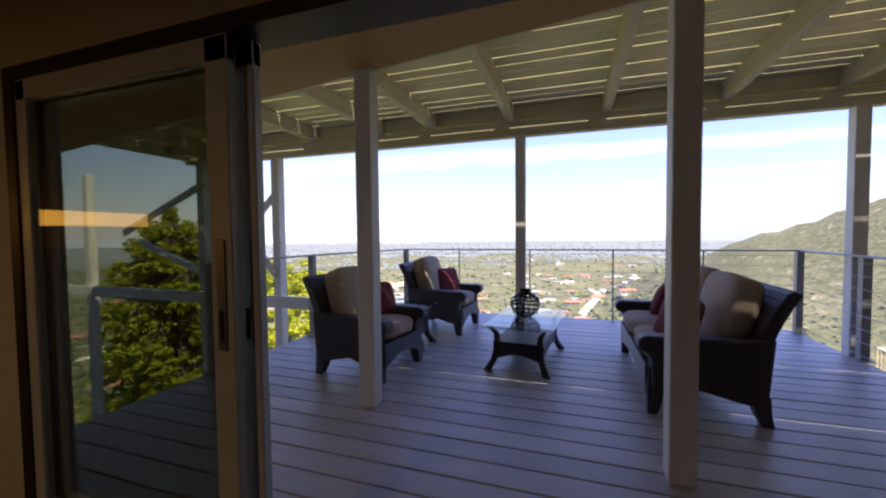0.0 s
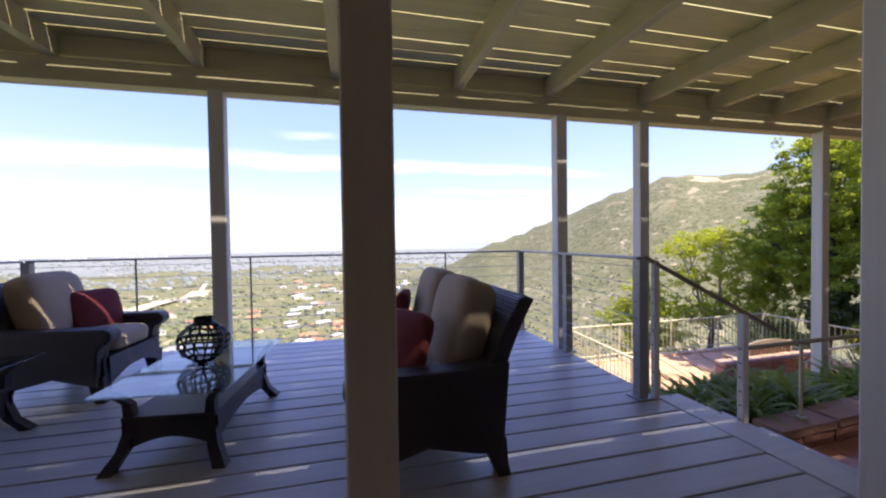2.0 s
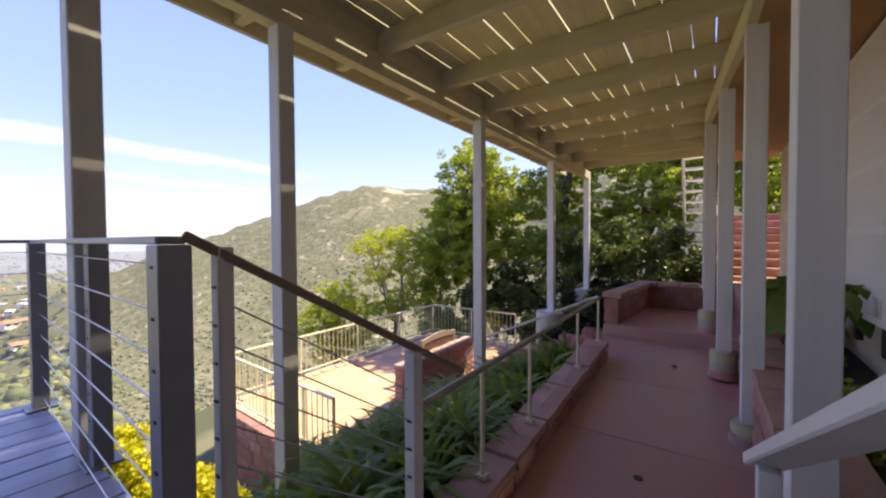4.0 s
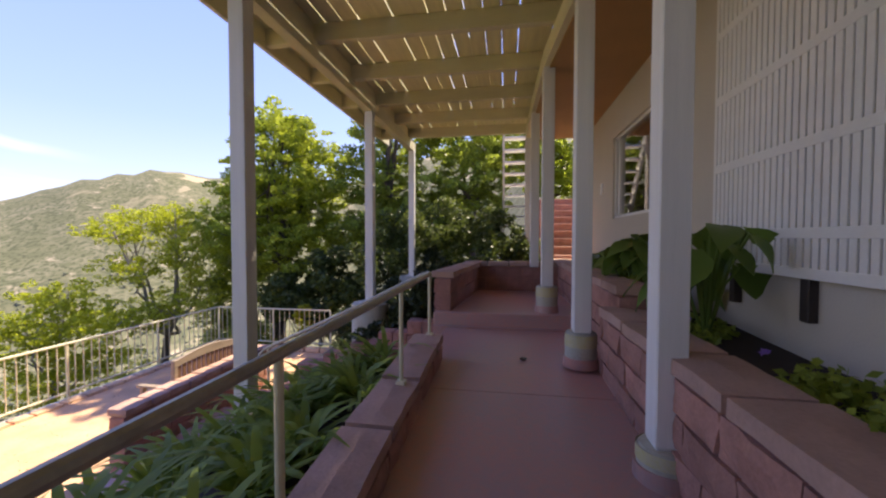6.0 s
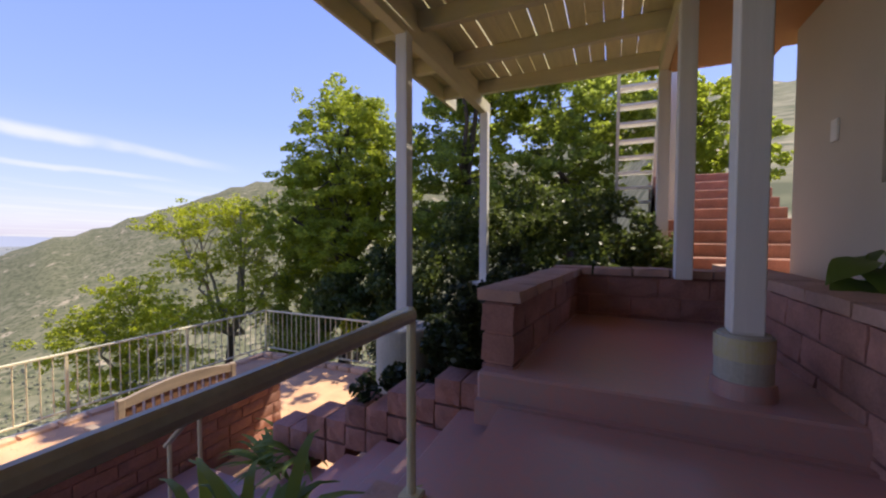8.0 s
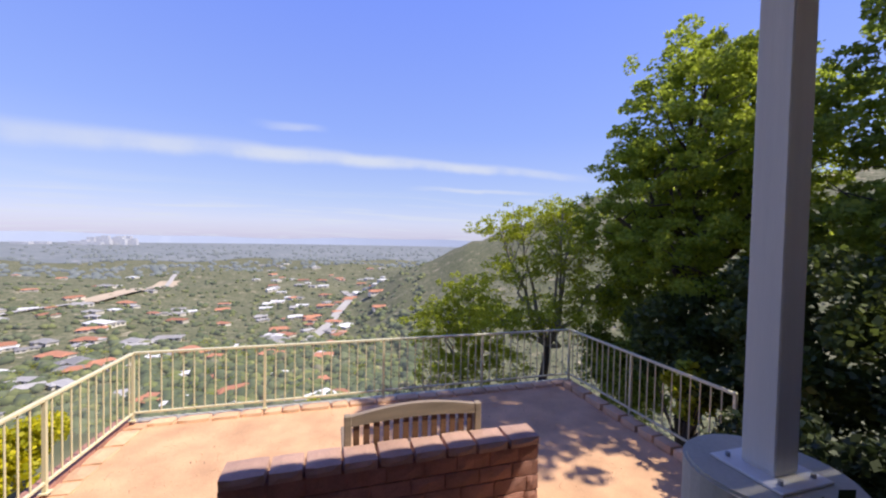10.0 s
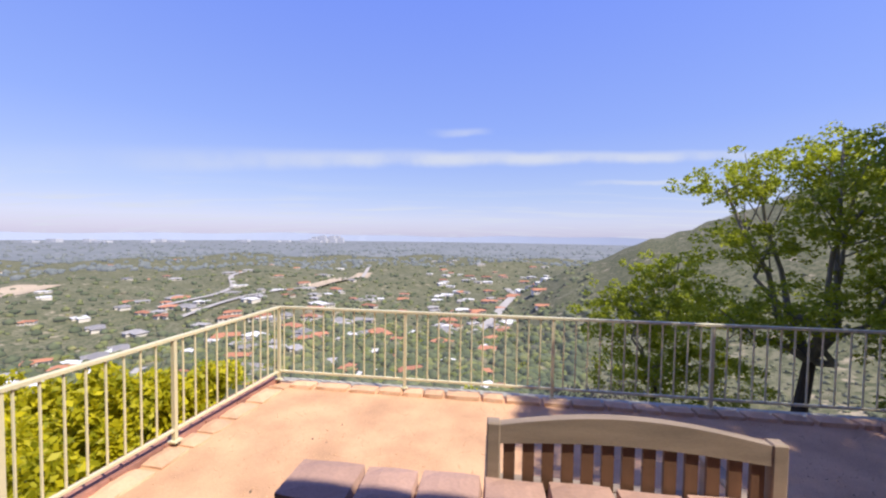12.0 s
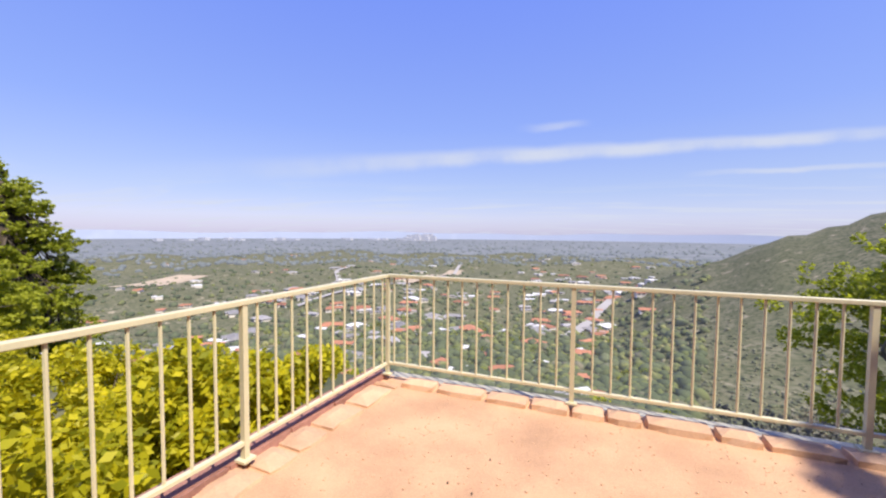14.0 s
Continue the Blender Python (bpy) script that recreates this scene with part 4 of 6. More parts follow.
def terrace_rail(label, a, b, posts_at, z0=-1.80, z1=-1.005):
    r = thing("terrace_railing", label, "railing", "terrace railings", at=(a[0], a[1], -1.87))
    o = Vector((*a, -1.87)); A_, B_ = Vector((*a, 0)), Vector((*b, 0)); way = (B_ - A_).normalized(); run = (B_ - A_).length
    for z, w, h in ((z1, 0.045, 0.028), (z0 + 0.02, 0.03, 0.025)):
        bm = B(); bar(bm, A_ + Vector((0, 0, z)) - o, B_ + Vector((0, 0, z)) - o, w, h, 0.003); part("rail", bm, "rail", r)
    bal = B(); rod(bal, (0, 0, z0 + 1.87 + 0.02), (0, 0, z1 + 1.87), 0.0085, 6)
    bme = bpy.data.meshes.new("baluster"); bal.to_mesh(bme); bal.free(); bme.materials.append(M["rail"])
    pst = B(); box(pst, -0.016, -0.016, -0.02, 0.016, 0.016, z1 + 1.87); box(pst, -0.04, -0.04, -0.01, 0.04, 0.04, 0.004)
    pme = bpy.data.meshes.new("post"); pst.to_mesh(pme); pst.free(); pme.materials.append(M["rail"])
    k = 0.0625
    while k < run:
        if min(abs(k - p) for p in posts_at) > 0.05:
            q = A_ + way * k - Vector((*a, 0))
            pieces("baluster", r, bme, [(pose(q.x, q.y, 0), (1, 1, 1))])
        k += 0.125
    for p in posts_at:
        q = A_ + way * p - Vector((*a, 0))
        pieces("post", r, pme, [(pose(q.x, q.y, 0), (1, 1, 1))])


terrace_rail("cream steel baluster railing along the terrace's valley edge", (6.80, 11.12), (13.25, 11.12), [0.0, 1.55, 3.2, 4.8, 6.44])
terrace_rail("cream steel baluster railing on the terrace's open side", (6.80, 11.09), (6.60, 7.9), [1.40, 2.5, 3.19])
terrace_rail("cream steel baluster railing beside the dark trees", (13.25, 11.09), (13.25, 8.25), [1.4, 2.83])


# ---- furniture ----
def lounge(name, label, width, seats, at, turn, pillows):
    """A rattan lounge seat that faces +x, with its base at the middle of the floor print."""
    t = thing(name, label, "sofa" if seats > 1 else "armchair", "deck lounge set", at=at, turn=turn)
    h = width / 2
    # woven base with an arched lower edge
    bm = B()
    arch = [(0.26 - 0.56 * k / 8, 0.20 + 0.05 * math.sin(math.pi * k / 8)) for k in range(9)]
    extrude(bm, [(-0.36, 0.36), (0.325, 0.36)] + [(0.335, 0.21)] + arch, -h + 0.05, h - 0.05, 0.01); part("seat_base", bm, "rattan", t)
    bm = B()
    seg = 12
    for k in range(seg):
        y0, y1 = -h + 0.1 + (width - 0.2) * k / seg, -h + 0.1 + (width - 0.2) * (k + 1) / seg
        z0, z1 = 0.13 + 0.09 * math.sin(math.pi * k / seg), 0.13 + 0.09 * math.sin(math.pi * (k + 1) / seg)
        v = [bm.verts.new(c) for c in ((0.315, y0, z0), (0.315, y1, z1), (0.315, y1, 0.36), (0.315, y0, 0.36), (0.345, y0, z0), (0.345, y1, z1), (0.345, y1, 0.36), (0.345, y0, 0.36))]
        for q in ((4, 5, 6, 7), (3, 2, 1, 0), (0, 1, 5, 4), (7, 6, 2, 3)):
            bm.faces.new([v[i] for i in q])
    part("apron", bm, "rattan", t)
    # flared back
    outer = [(-0.36 - 0.23 * (k / 8) ** 2.0, 0.18 + 0.76 * k / 8) for k in range(9)]
    inner = [(-0.27 - 0.23 * (k / 8) ** 2.0, 0.18 + 0.76 * k / 8) for k in range(9)]
    bm = B(); extrude(bm, outer + [(-0.535, 0.965)] + inner[::-1], -h + 0.02, h - 0.02, 0.015); part("backrest", bm, "rattan", t, smooth=False)
    # arms with a rolled front
    for s in (-1, 1):
        roll = [(0.345 + 0.065 * math.sin(a), 0.535 + 0.065 * math.cos(a)) for a in [math.pi * k / 8 for k in range(9)]]
        prof = [(-0.40, 0.14), (-0.44, 0.62)] + [(-0.2, 0.605)] + roll + [(0.315, 0.42), (0.305, 0.14), (0.22, 0.16), (0.0, 0.22), (-0.25, 0.16)]
        bm = B(); y = s * (h - 0.075)
        extrude(bm, prof, y - 0.075, y + 0.075, 0.022); part("arm", bm, "rattan", t)
        for x, dx in ((0.28, 0.02), (-0.36, -0.06)):
            bm = B()
            yy = s * (h - 0.08)
            vs = []
            for z, w, sx in ((0.0, 0.035, dx), (0.08, 0.045, dx * 0.5), (0.22, 0.06, 0)):
                vs.append([bm.verts.new((x + sx + a * w, yy + b * w, z)) for a, b in ((-1, -1), (1, -1), (1, 1), (-1, 1))])
            for lo_, hi_ in zip(vs[:-1], vs[1:]):
                for k in range(4):
                    bm.faces.new((lo_[k], lo_[(k + 1) % 4], hi_[(k + 1) % 4], hi_[k]))
            bm.faces.new(vs[0][::-1]); bm.faces.new(vs[-1])
            part("leg", bm, "rattan", t)
    iw = width - 0.30
    for k in range(seats):
        y0 = -iw / 2 + iw * k / seats
        part("seat_cushion", soft_box(-0.01, y0 + iw / seats / 2, 0.44, 0.71, iw / seats - 0.01, 0.16, 0.05, k), "tan", t, smooth=True)
        part("back_cushion", soft_box(-0.30, y0 + iw / seats / 2, 0.755, 0.23, iw / seats - 0.02, 0.56, 0.09, k + 5, lean=-14), "tan", t, smooth=True)
    for (x, y, z, rz) in pillows:
        part("throw_pillow", soft_box(x, y, z, 0.15, 0.42, 0.40, 0.07, 3, lean=-20, rz=rz, pinch=0.5), "red", t, "dark red throw pillow", smooth=True)
    return t


def soft_box(x, y, z, sx, sy, sz, puff, seed, lean=0, rz=0, pinch=0.0):
    """A stuffed cushion: a rounded box that bulges in the middle."""
    bm = B()
    bmesh.ops.create_cube(bm, size=2.0)
    bmesh.ops.subdivide_edges(bm, edges=bm.edges[:], cuts=7, use_grid_fill=True)
    r = random.Random(seed); o = Vector((r.uniform(0, 9), r.uniform(0, 9), 0))
    for v in bm.verts:
        c = v.co.copy()
        L = (abs(c.x) ** 5 + abs(c.y) ** 5 + abs(c.z) ** 5) ** 0.2
        q = c / max(L, 1e-6) * max(abs(c.x), abs(c.y), abs(c.z))
        thin = min((sx, 0), (sy, 1), (sz, 2))[1]
        u = [i for i in range(3) if i != thin]
        edge = max(abs(q[u[0]]), abs(q[u[1]]))
        q[thin] *= (1 - pinch * edge ** 2) * (1 + 0.12 * (1 - edge ** 2))
        w = 1 + 0.03 * noise.noise(q * 1.6 + o)
        v.co = Vector((q.x * sx / 2, q.y * sy / 2, q.z * sz / 2)) * w
    bm.transform(Matrix.Translation((x, y, z)) @ pose(0, 0, 0, 0, lean, rz))
    return bm


lounge("armchair", "dark rattan armchair with tan cushions and red pillow", 0.86, 1, (-0.93, 4.66, 0), -7, [(-0.08, 0.16, 0.66, -25)])
lounge("armchair", "dark rattan armchair with tan cushions facing the table", 0.92, 1, (-0.72, 6.48, 0), -3, [(-0.08, 0.20, 0.66, -25)])
lounge("loveseat", "dark rattan two-seat sofa with tan cushions and red pillows", 1.70, 2, (1.865, 5.16, 0), 180, [(0.06, 0.46, 0.655, 24), (-0.02, -0.52, 0.66, -15)])


def rattan_table(name, label, at, turn, lx, ly, h, cat):
    t = thing(name, label, cat, at=at, turn=turn)
    bm = B(); box(bm, -lx / 2, -ly / 2, h - 0.01, lx / 2, ly / 2, h, 0.003); part("glass_top", bm, "clearpane", t, "clear glass top")
    fx, fy = lx / 2 - 0.10, ly / 2 - 0.12
    bm = B(); box(bm, -fx, -fy, h * 0.58, fx, fy, h * 0.64, 0.006); part("shelf", bm, "rattan", t)
    for sx in (-1, 1):
        for sy in (-1, 1):
            bm = B()
            prof = ((0.0, 0.075, 0.035), (0.10, 0.02, 0.03), (h * 0.5, -0.01, 0.028), (h * 0.8, 0.0, 0.024), (h - 0.012, 0.055, 0.022))
            ring = []
            for z, out, w in prof:
                ring.append([bm.verts.new((sx * (fx - 0.03 + out) + a * w, sy * (fy - 0.03 + out) + b * w, z)) for a, b in ((-1, -1), (1, -1), (1, 1), (-1, 1))])
            for lo_, hi_ in zip(ring[:-1], ring[1:]):
                for k in range(4):
                    bm.faces.new((lo_[k], lo_[(k + 1) % 4], hi_[(k + 1) % 4], hi_[k]))
            bm.faces.new(ring[0][::-1]); bm.faces.new(ring[-1])
            part("leg", bm, "rattan", t)
    for axis, d in (("x", fy - 0.02), ("x", -fy + 0.02), ("y", fx - 0.02), ("y", -fx + 0.02)):
        half = fx if axis == "x" else fy
        bm = B(); seg = 10
        for k in range(seg):
            a0, a1 = -half + 2 * half * k / seg, -half + 2 * half * (k + 1) / seg
            z0, z1 = [0.09 + 0.07 * math.sin(math.pi * q / seg) for q in (k, k + 1)]
            c = [(a0, z0), (a1, z1), (a1, h * 0.62), (a0, h * 0.62)]
            f = [bm.verts.new((a, d - 0.01, z) if axis == "x" else (d - 0.01, a, z)) for a, z in c]
            g2 = [bm.verts.new((a, d + 0.01, z) if axis == "x" else (d + 0.01, a, z)) for a, z in c]
            bm.faces.new(f); bm.faces.new(g2[::-1]); bm.faces.new((f[0], f[1], g2[1], g2[0]))
        part("apron", bm, "rattan", t)
    return t


rattan_table("coffee_table", "low dark rattan coffee table with a glass top", (0.53, 5.40, 0), -6, 0.70, 1.16, 0.45, "coffee table")
rattan_table("side_table", "small dark rattan side table with a glass top", (-0.90, 5.50, 0), 0, 0.56, 0.56, 0.50, "side table")

vase = thing("vase", "black openwork ceramic vase on the glass table", "vase", at=(0.50, 5.46, 0.45))
ring = ((0.02, 0.085), (0.06, 0.13), (0.11, 0.155), (0.15, 0.16), (0.19, 0.145), (0.23, 0.105), (0.26, 0.06), (0.285, 0.05), (0.30, 0.062))
bm = B(); bmesh.ops.create_cone(bm, cap_ends=True, segments=24, radius1=0.07, radius2=0.085, depth=0.025, matrix=Matrix.Translation((0, 0, 0.0125))); part("foot", bm, "black", vase)
for z, r in ring[1:-2]:
    bm = B(); tube(bm, [(r * math.cos(2 * math.pi * k / 24), r * math.sin(2 * math.pi * k / 24), z + 0.008 * math.sin(6 * math.pi * k / 24)) for k in range(24)], 0.008, 6, True)
    part("hoop", bm, "black", vase)
for k in range(14):
    bm = B()
    tube(bm, [(r * math.cos(2 * math.pi * k / 14 + z * 1.5), r * math.sin(2 * math.pi * k / 14 + z * 1.5), z) for z, r in ring[:-2]], 0.007)
    part("strand", bm, "black", vase)
bm = B(); bmesh.ops.create_cone(bm, cap_ends=False, segments=24, radius1=0.058, radius2=0.062, depth=0.05, matrix=Matrix.Translation((0, 0, 0.275))); part("neck", bm, "black", vase)

# teak bench behind the terrace wall, facing the valley
bn = thing("garden_bench", "weathered teak garden bench with an arched slatted back", "bench", at=(9.93, 8.80, -1.93))
bm = B()
seg = 16
for k in range(seg):
    x0, x1 = -0.58 + 1.16 * k / seg, -0.58 + 1.16 * (k + 1) / seg
    t0, t1 = [0.985 + 0.07 * math.sin(math.pi * q / seg) for q in (k, k + 1)]
    b0, b1 = [0.905 + 0.035 * math.sin(math.pi * q / seg) for q in (k, k + 1)]
    v = [bm.verts.new(c) for c in ((x0, -0.27, b0), (x1, -0.27, b1), (x1, -0.27, t1), (x0, -0.27, t0), (x0, -0.225, b0), (x1, -0.225, b1), (x1, -0.225, t1), (x0, -0.225, t0))]
    for q in ((0, 1, 2, 3), (7, 6, 5, 4), (3, 2, 6, 7), (4, 5, 1, 0)):
        bm.faces.new([v[i] for i in q])
part("top_rail", bm, "teak", bn)
for s in (-1, 1):
    bm = B(); box(bm, s * 0.57 - 0.03, -0.275, 0, s * 0.57 + 0.03, -0.215, 1.0, 0.006); part("back_post", bm, "teak", bn)
    bm = B(); box(bm, s * 0.57 - 0.03, 0.20, 0, s * 0.57 + 0.03, 0.26, 0.62, 0.006); part("front_leg", bm, "teak", bn)
    bm = B(); box(bm, s * 0.57 - 0.04, -0.24, 0.62, s * 0.57 + 0.04, 0.30, 0.65, 0.008); part("armrest", bm, "teak", bn)
bm = B(); box(bm, -0.55, -0.265, 0.48, 0.55, -0.225, 0.54); part("lower_rail", bm, "teak", bn)
for k in range(13):
    x = -0.50 + 1.0 * k / 12
    bm = B(); box(bm, x - 0.025, -0.255, 0.54, x + 0.025, -0.237, 0.935); part("back_slat", bm, "teakdark", bn)
for k in range(6):
    bm = B(); box(bm, -0.58, -0.2 + 0.085 * k, 0.40, 0.58, -0.13 + 0.085 * k, 0.425, 0.003); part("seat_slat", bm, "teak", bn)

# steps and upper stair past the walkway's end
us = thing("stairs_red", "red painted block steps rising past the house end", "steps", kind="structure")
for k in range(9):
    bm = B(); box(bm, 13.0 + 0.3 * k, 2.2, -0.6, 16.5, 3.75, 0.32 + 0.17 * k, 0.012); part("step", bm, "block", us)
bm = B(); box(bm, 12.36, 2.0, -0.6, 13.0, 3.9, 0.15); part("landing", bm, "redfloor", us)
ws = thing("stairs_upper", "weathered white open timber stair against the trees", "stairs", at=(14.6, 4.05, -0.3))
for y in (-0.32, 0.32):
    bm = B(); bar(bm, (1.6, y, 1.2), (-0.5, y, 4.4), 0.05, 0.22); part("stringer", bm, "post", ws)
for k in range(13):
    f = k / 12
    bm = B(); box(bm, 1.6 - 2.1 * f - 0.14, -0.32, 1.28 + 3.2 * f, 1.6 - 2.1 * f + 0.14, 0.32, 1.32 + 3.2 * f); part("tread", bm, "post", ws)
for x, z in ((1.6, 1.4), (-0.4, 4.6)):
    bm = B(); box(bm, x - 0.05, -0.5, 0.0, x + 0.05, -0.4, z + 0.9); part("post", bm, "post", ws)


# ---- land ----
CX, CY = 5.0, 5.0
HILL = ((-180, 0), (4, 0), (10, 36), (16, 68), (20, 92), (25, 114), (31, 144), (36.7, 171), (40, 185), (44, 196), (50, 191), (56, 189), (75, 200), (110, 150), (150, 0), (180, 0))


def land_z(x, y):
    x, y = np.asarray(x, float), np.asarray(y, float)
    r = np.hypot(x - CX, y - CY)
    az = np.degrees(np.arctan2(x - CX, y - CY))
    wf = np.interp(az, (-180, -125, -95, 68, 98, 180), (0, 0, 1, 1, 0, 0))
    front = -3.2 - 97 * (1 - np.exp(-np.maximum(r - 9, 0) / 105))
    back = -2.8 + np.minimum(0.30 * np.maximum(r - 12, 0), 45)
    hill = np.interp(az, [a for a, _ in HILL], [b for _, b in HILL]) * np.exp(-((r - 700) / 300) ** 2)
    far = np.clip((r - 150) / 400, 0, 1)
    roll = far * (9 * np.sin(x / 170 + 1.3) * np.cos(y / 210) + 6 * np.sin(x / 71 + y / 93) + 4 * np.cos(y / 47 - x / 120))
    ridge = np.clip((r - 250) / 300, 0, 1) * np.exp(-((r - 700) / 350) ** 2) * (5 * np.sin(az * 1.9) + 4 * np.sin(az * 4.3 + 1) + 2.5 * np.sin(az * 9.1))
    keep = np.clip(1 - (r - 1700) / 900, 0, 1)
    calm = np.clip(1 - hill / 90, 0.12, 1)
    return wf * front + (1 - wf) * back + hill + (roll * calm + 0.45 * ridge * (hill > 20)) * keep


def sheet(name, radii, mat, label, cat):
    az = np.radians(np.arange(0, 360, 1.5))
    n, k = len(az), len(radii)
    R, A = np.meshgrid(radii, az, indexing="ij")
    X, Y = CX + R * np.sin(A), CY + R * np.cos(A)
    Z = land_z(X, Y)
    co = np.stack([X, Y, Z], -1).reshape(-1, 3)
    i = np.arange(k - 1)[:, None] * n
    j = np.arange(n)[None, :]
    q = np.stack([i + j, i + n + j, i + n + (j + 1) % n, i + (j + 1) % n], -1).reshape(-1, 4)
    return fast_mesh(name, co, q, mat, label, cat, "structure", smooth=True)


def fast_mesh(name, co, faces, mat, label="", cat="", kind="", parent=None, smooth=False):
    me = bpy.data.meshes.new(name)
    co, faces = np.asarray(co, np.float32), np.asarray(faces, np.int32)
    me.vertices.add(len(co)); me.vertices.foreach_set("co", co.ravel())
    w = faces.shape[1]
    me.loops.add(faces.size); me.loops.foreach_set("vertex_index", faces.ravel())
    me.polygons.add(len(faces)); me.polygons.foreach_set("loop_start", np.arange(0, faces.size, w, dtype=np.int32))
    me.update(calc_edges=True)
    me.materials.append(M[mat] if isinstance(mat, str) else mat)
    if smooth:
        me.polygons.foreach_set("use_smooth", [True] * len(faces))
    ob = new(name, me)
    if parent:
        ob.parent = parent
    return tagged(ob, label, cat, "", kind)


def land_material(name, cols, s1, s2, glow=None):
    m = bpy.data.materials.new(name); m.use_nodes = True
    n, l = m.node_tree.nodes, m.node_tree.links
    p = n["Principled BSDF"]; p.inputs["Roughness"].default_value = 0.95; p.inputs["Specular IOR Level"].default_value = 0.1
    g = n.new("ShaderNodeNewGeometry")
    last = None
    for k, (sc, lo_, hi_) in enumerate(((s1, 0.42, 0.58), (s2, 0.40, 0.62), (s1 * 3.3, 0.61, 0.70), (0.30, 0.50, 0.60))[:len(cols) - 1]):
        no = n.new("ShaderNodeTexNoise"); no.inputs["Scale"].default_value = sc; no.inputs["Detail"].default_value = 6
        l.new(g.outputs["Position"], no.inputs["Vector"])
        mr = n.new("ShaderNodeMapRange"); mr.inputs["From Min"].default_value, mr.inputs["From Max"].default_value = lo_, hi_
        l.new(no.outputs["Fac"], mr.inputs["Value"])
        mx = n.new("ShaderNodeMixRGB"); mx.inputs["Color2"].default_value = (*cols[k + 1], 1)
        if last is None:
            mx.inputs["Color1"].default_value = (*cols[0], 1)
        else:
            l.new(last, mx.inputs["Color1"])
        l.new(mr.outputs[0], mx.inputs["Fac"]); last = mx.outputs[0]
    if name == "scrub_land":
        sp = n.new("ShaderNodeSeparateXYZ"); l.new(g.outputs["Position"], sp.inputs[0])
        hi = n.new("ShaderNodeMapRange"); hi.inputs["From Min"].default_value, hi.inputs["From Max"].default_value = 20, 85
        l.new(sp.outputs["Z"], hi.inputs["Value"])
        wn_ = n.new("ShaderNodeTexNoise"); wn_.inputs["Scale"].default_value, wn_.inputs["Detail"].default_value, wn_.inputs["Distortion"].default_value = 0.017, 4, 1.2
        l.new(g.outputs["Position"], wn_.inputs["Vector"])
        er = n.new("ShaderNodeMapRange"); er.inputs["From Min"].default_value, er.inputs["From Max"].default_value = 0.60, 0.64
        l.new(wn_.outputs["Fac"], er.inputs["Value"])
        both = n.new("ShaderNodeMath"); both.operation = "MULTIPLY"; l.new(hi.outputs[0], both.inputs[0]); l.new(er.outputs[0], both.inputs[1])
        ex = n.new("ShaderNodeMixRGB"); ex.inputs["Color2"].default_value = (0.40, 0.335, 0.225, 1)
        l.new(both.outputs[0], ex.inputs["Fac"]); l.new(last, ex.inputs["Color1"]); last = ex.outputs[0]
    l.new(last, p.inputs["Base Color"])
    # glow: distance haze, put into the material as bluish emission
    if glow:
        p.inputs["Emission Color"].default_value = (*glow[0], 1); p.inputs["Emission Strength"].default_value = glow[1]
    return m


M["land"] = land_material("scrub_land", ((0.165, 0.160, 0.092), (0.205, 0.192, 0.122), (0.13, 0.134, 0.075), (0.38, 0.32, 0.22), (0.085, 0.094, 0.052)), 0.02, 0.11)
# these materials carry the haze of distance in pale colour and emission
M["farland"] = land_material("hazed_plain", ((0.11, 0.118, 0.115), (0.15, 0.153, 0.145), (0.095, 0.103, 0.10), (0.21, 0.205, 0.195)), 0.006, 0.022, ((0.45, 0.50, 0.66), 0.20))
M["ridge"] = land_material("hazed_ridges", ((0.22, 0.25, 0.32), (0.24, 0.27, 0.34), (0.21, 0.24, 0.31), (0.25, 0.28, 0.34)), 0.001, 0.004, ((0.52, 0.57, 0.78), 0.40))
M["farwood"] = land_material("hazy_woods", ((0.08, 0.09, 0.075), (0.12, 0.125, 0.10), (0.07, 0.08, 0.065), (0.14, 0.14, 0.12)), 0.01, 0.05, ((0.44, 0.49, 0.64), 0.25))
M["midgreen"] = land_material("hazed_valley_greens", ((0.13, 0.15, 0.045), (0.20, 0.205, 0.07), (0.09, 0.105, 0.04), (0.28, 0.26, 0.10)), 0.02, 0.08, ((0.46, 0.49, 0.60), 0.07))
M["midwood"] = land_material("hazed_valley_woods", ((0.085, 0.105, 0.045), (0.13, 0.145, 0.07), (0.065, 0.08, 0.035), (0.18, 0.16, 0.10)), 0.02, 0.08, ((0.46, 0.49, 0.60), 0.08))
M["greywood"] = land_material("hazed_slope_scrub", ((0.135, 0.142, 0.075), (0.175, 0.173, 0.10), (0.112, 0.122, 0.06), (0.21, 0.195, 0.12)), 0.03, 0.15, ((0.46, 0.49, 0.58), 0.06))
near_r = np.concatenate([[0.5], np.geomspace(6, 1700, 110)])
far_r = np.geomspace(1690, 4900, 30)
sheet("ground", near_r, "land", "dry scrub-covered hillside falling to a wide valley", "hillside")
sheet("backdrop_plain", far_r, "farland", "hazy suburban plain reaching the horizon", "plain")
# upright backdrop strip, coloured and glowing like haze over the horizon
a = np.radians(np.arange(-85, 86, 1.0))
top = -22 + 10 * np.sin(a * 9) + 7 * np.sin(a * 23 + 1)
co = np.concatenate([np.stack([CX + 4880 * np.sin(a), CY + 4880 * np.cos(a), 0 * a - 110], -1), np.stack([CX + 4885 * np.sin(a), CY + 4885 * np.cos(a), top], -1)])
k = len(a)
fast_mesh("backdrop_ridge", co, [(i, i + 1, k + i + 1, k + i) for i in range(k - 1)], "ridge", "pale blue ridges with haze glow on the horizon", "ridge", "structure")


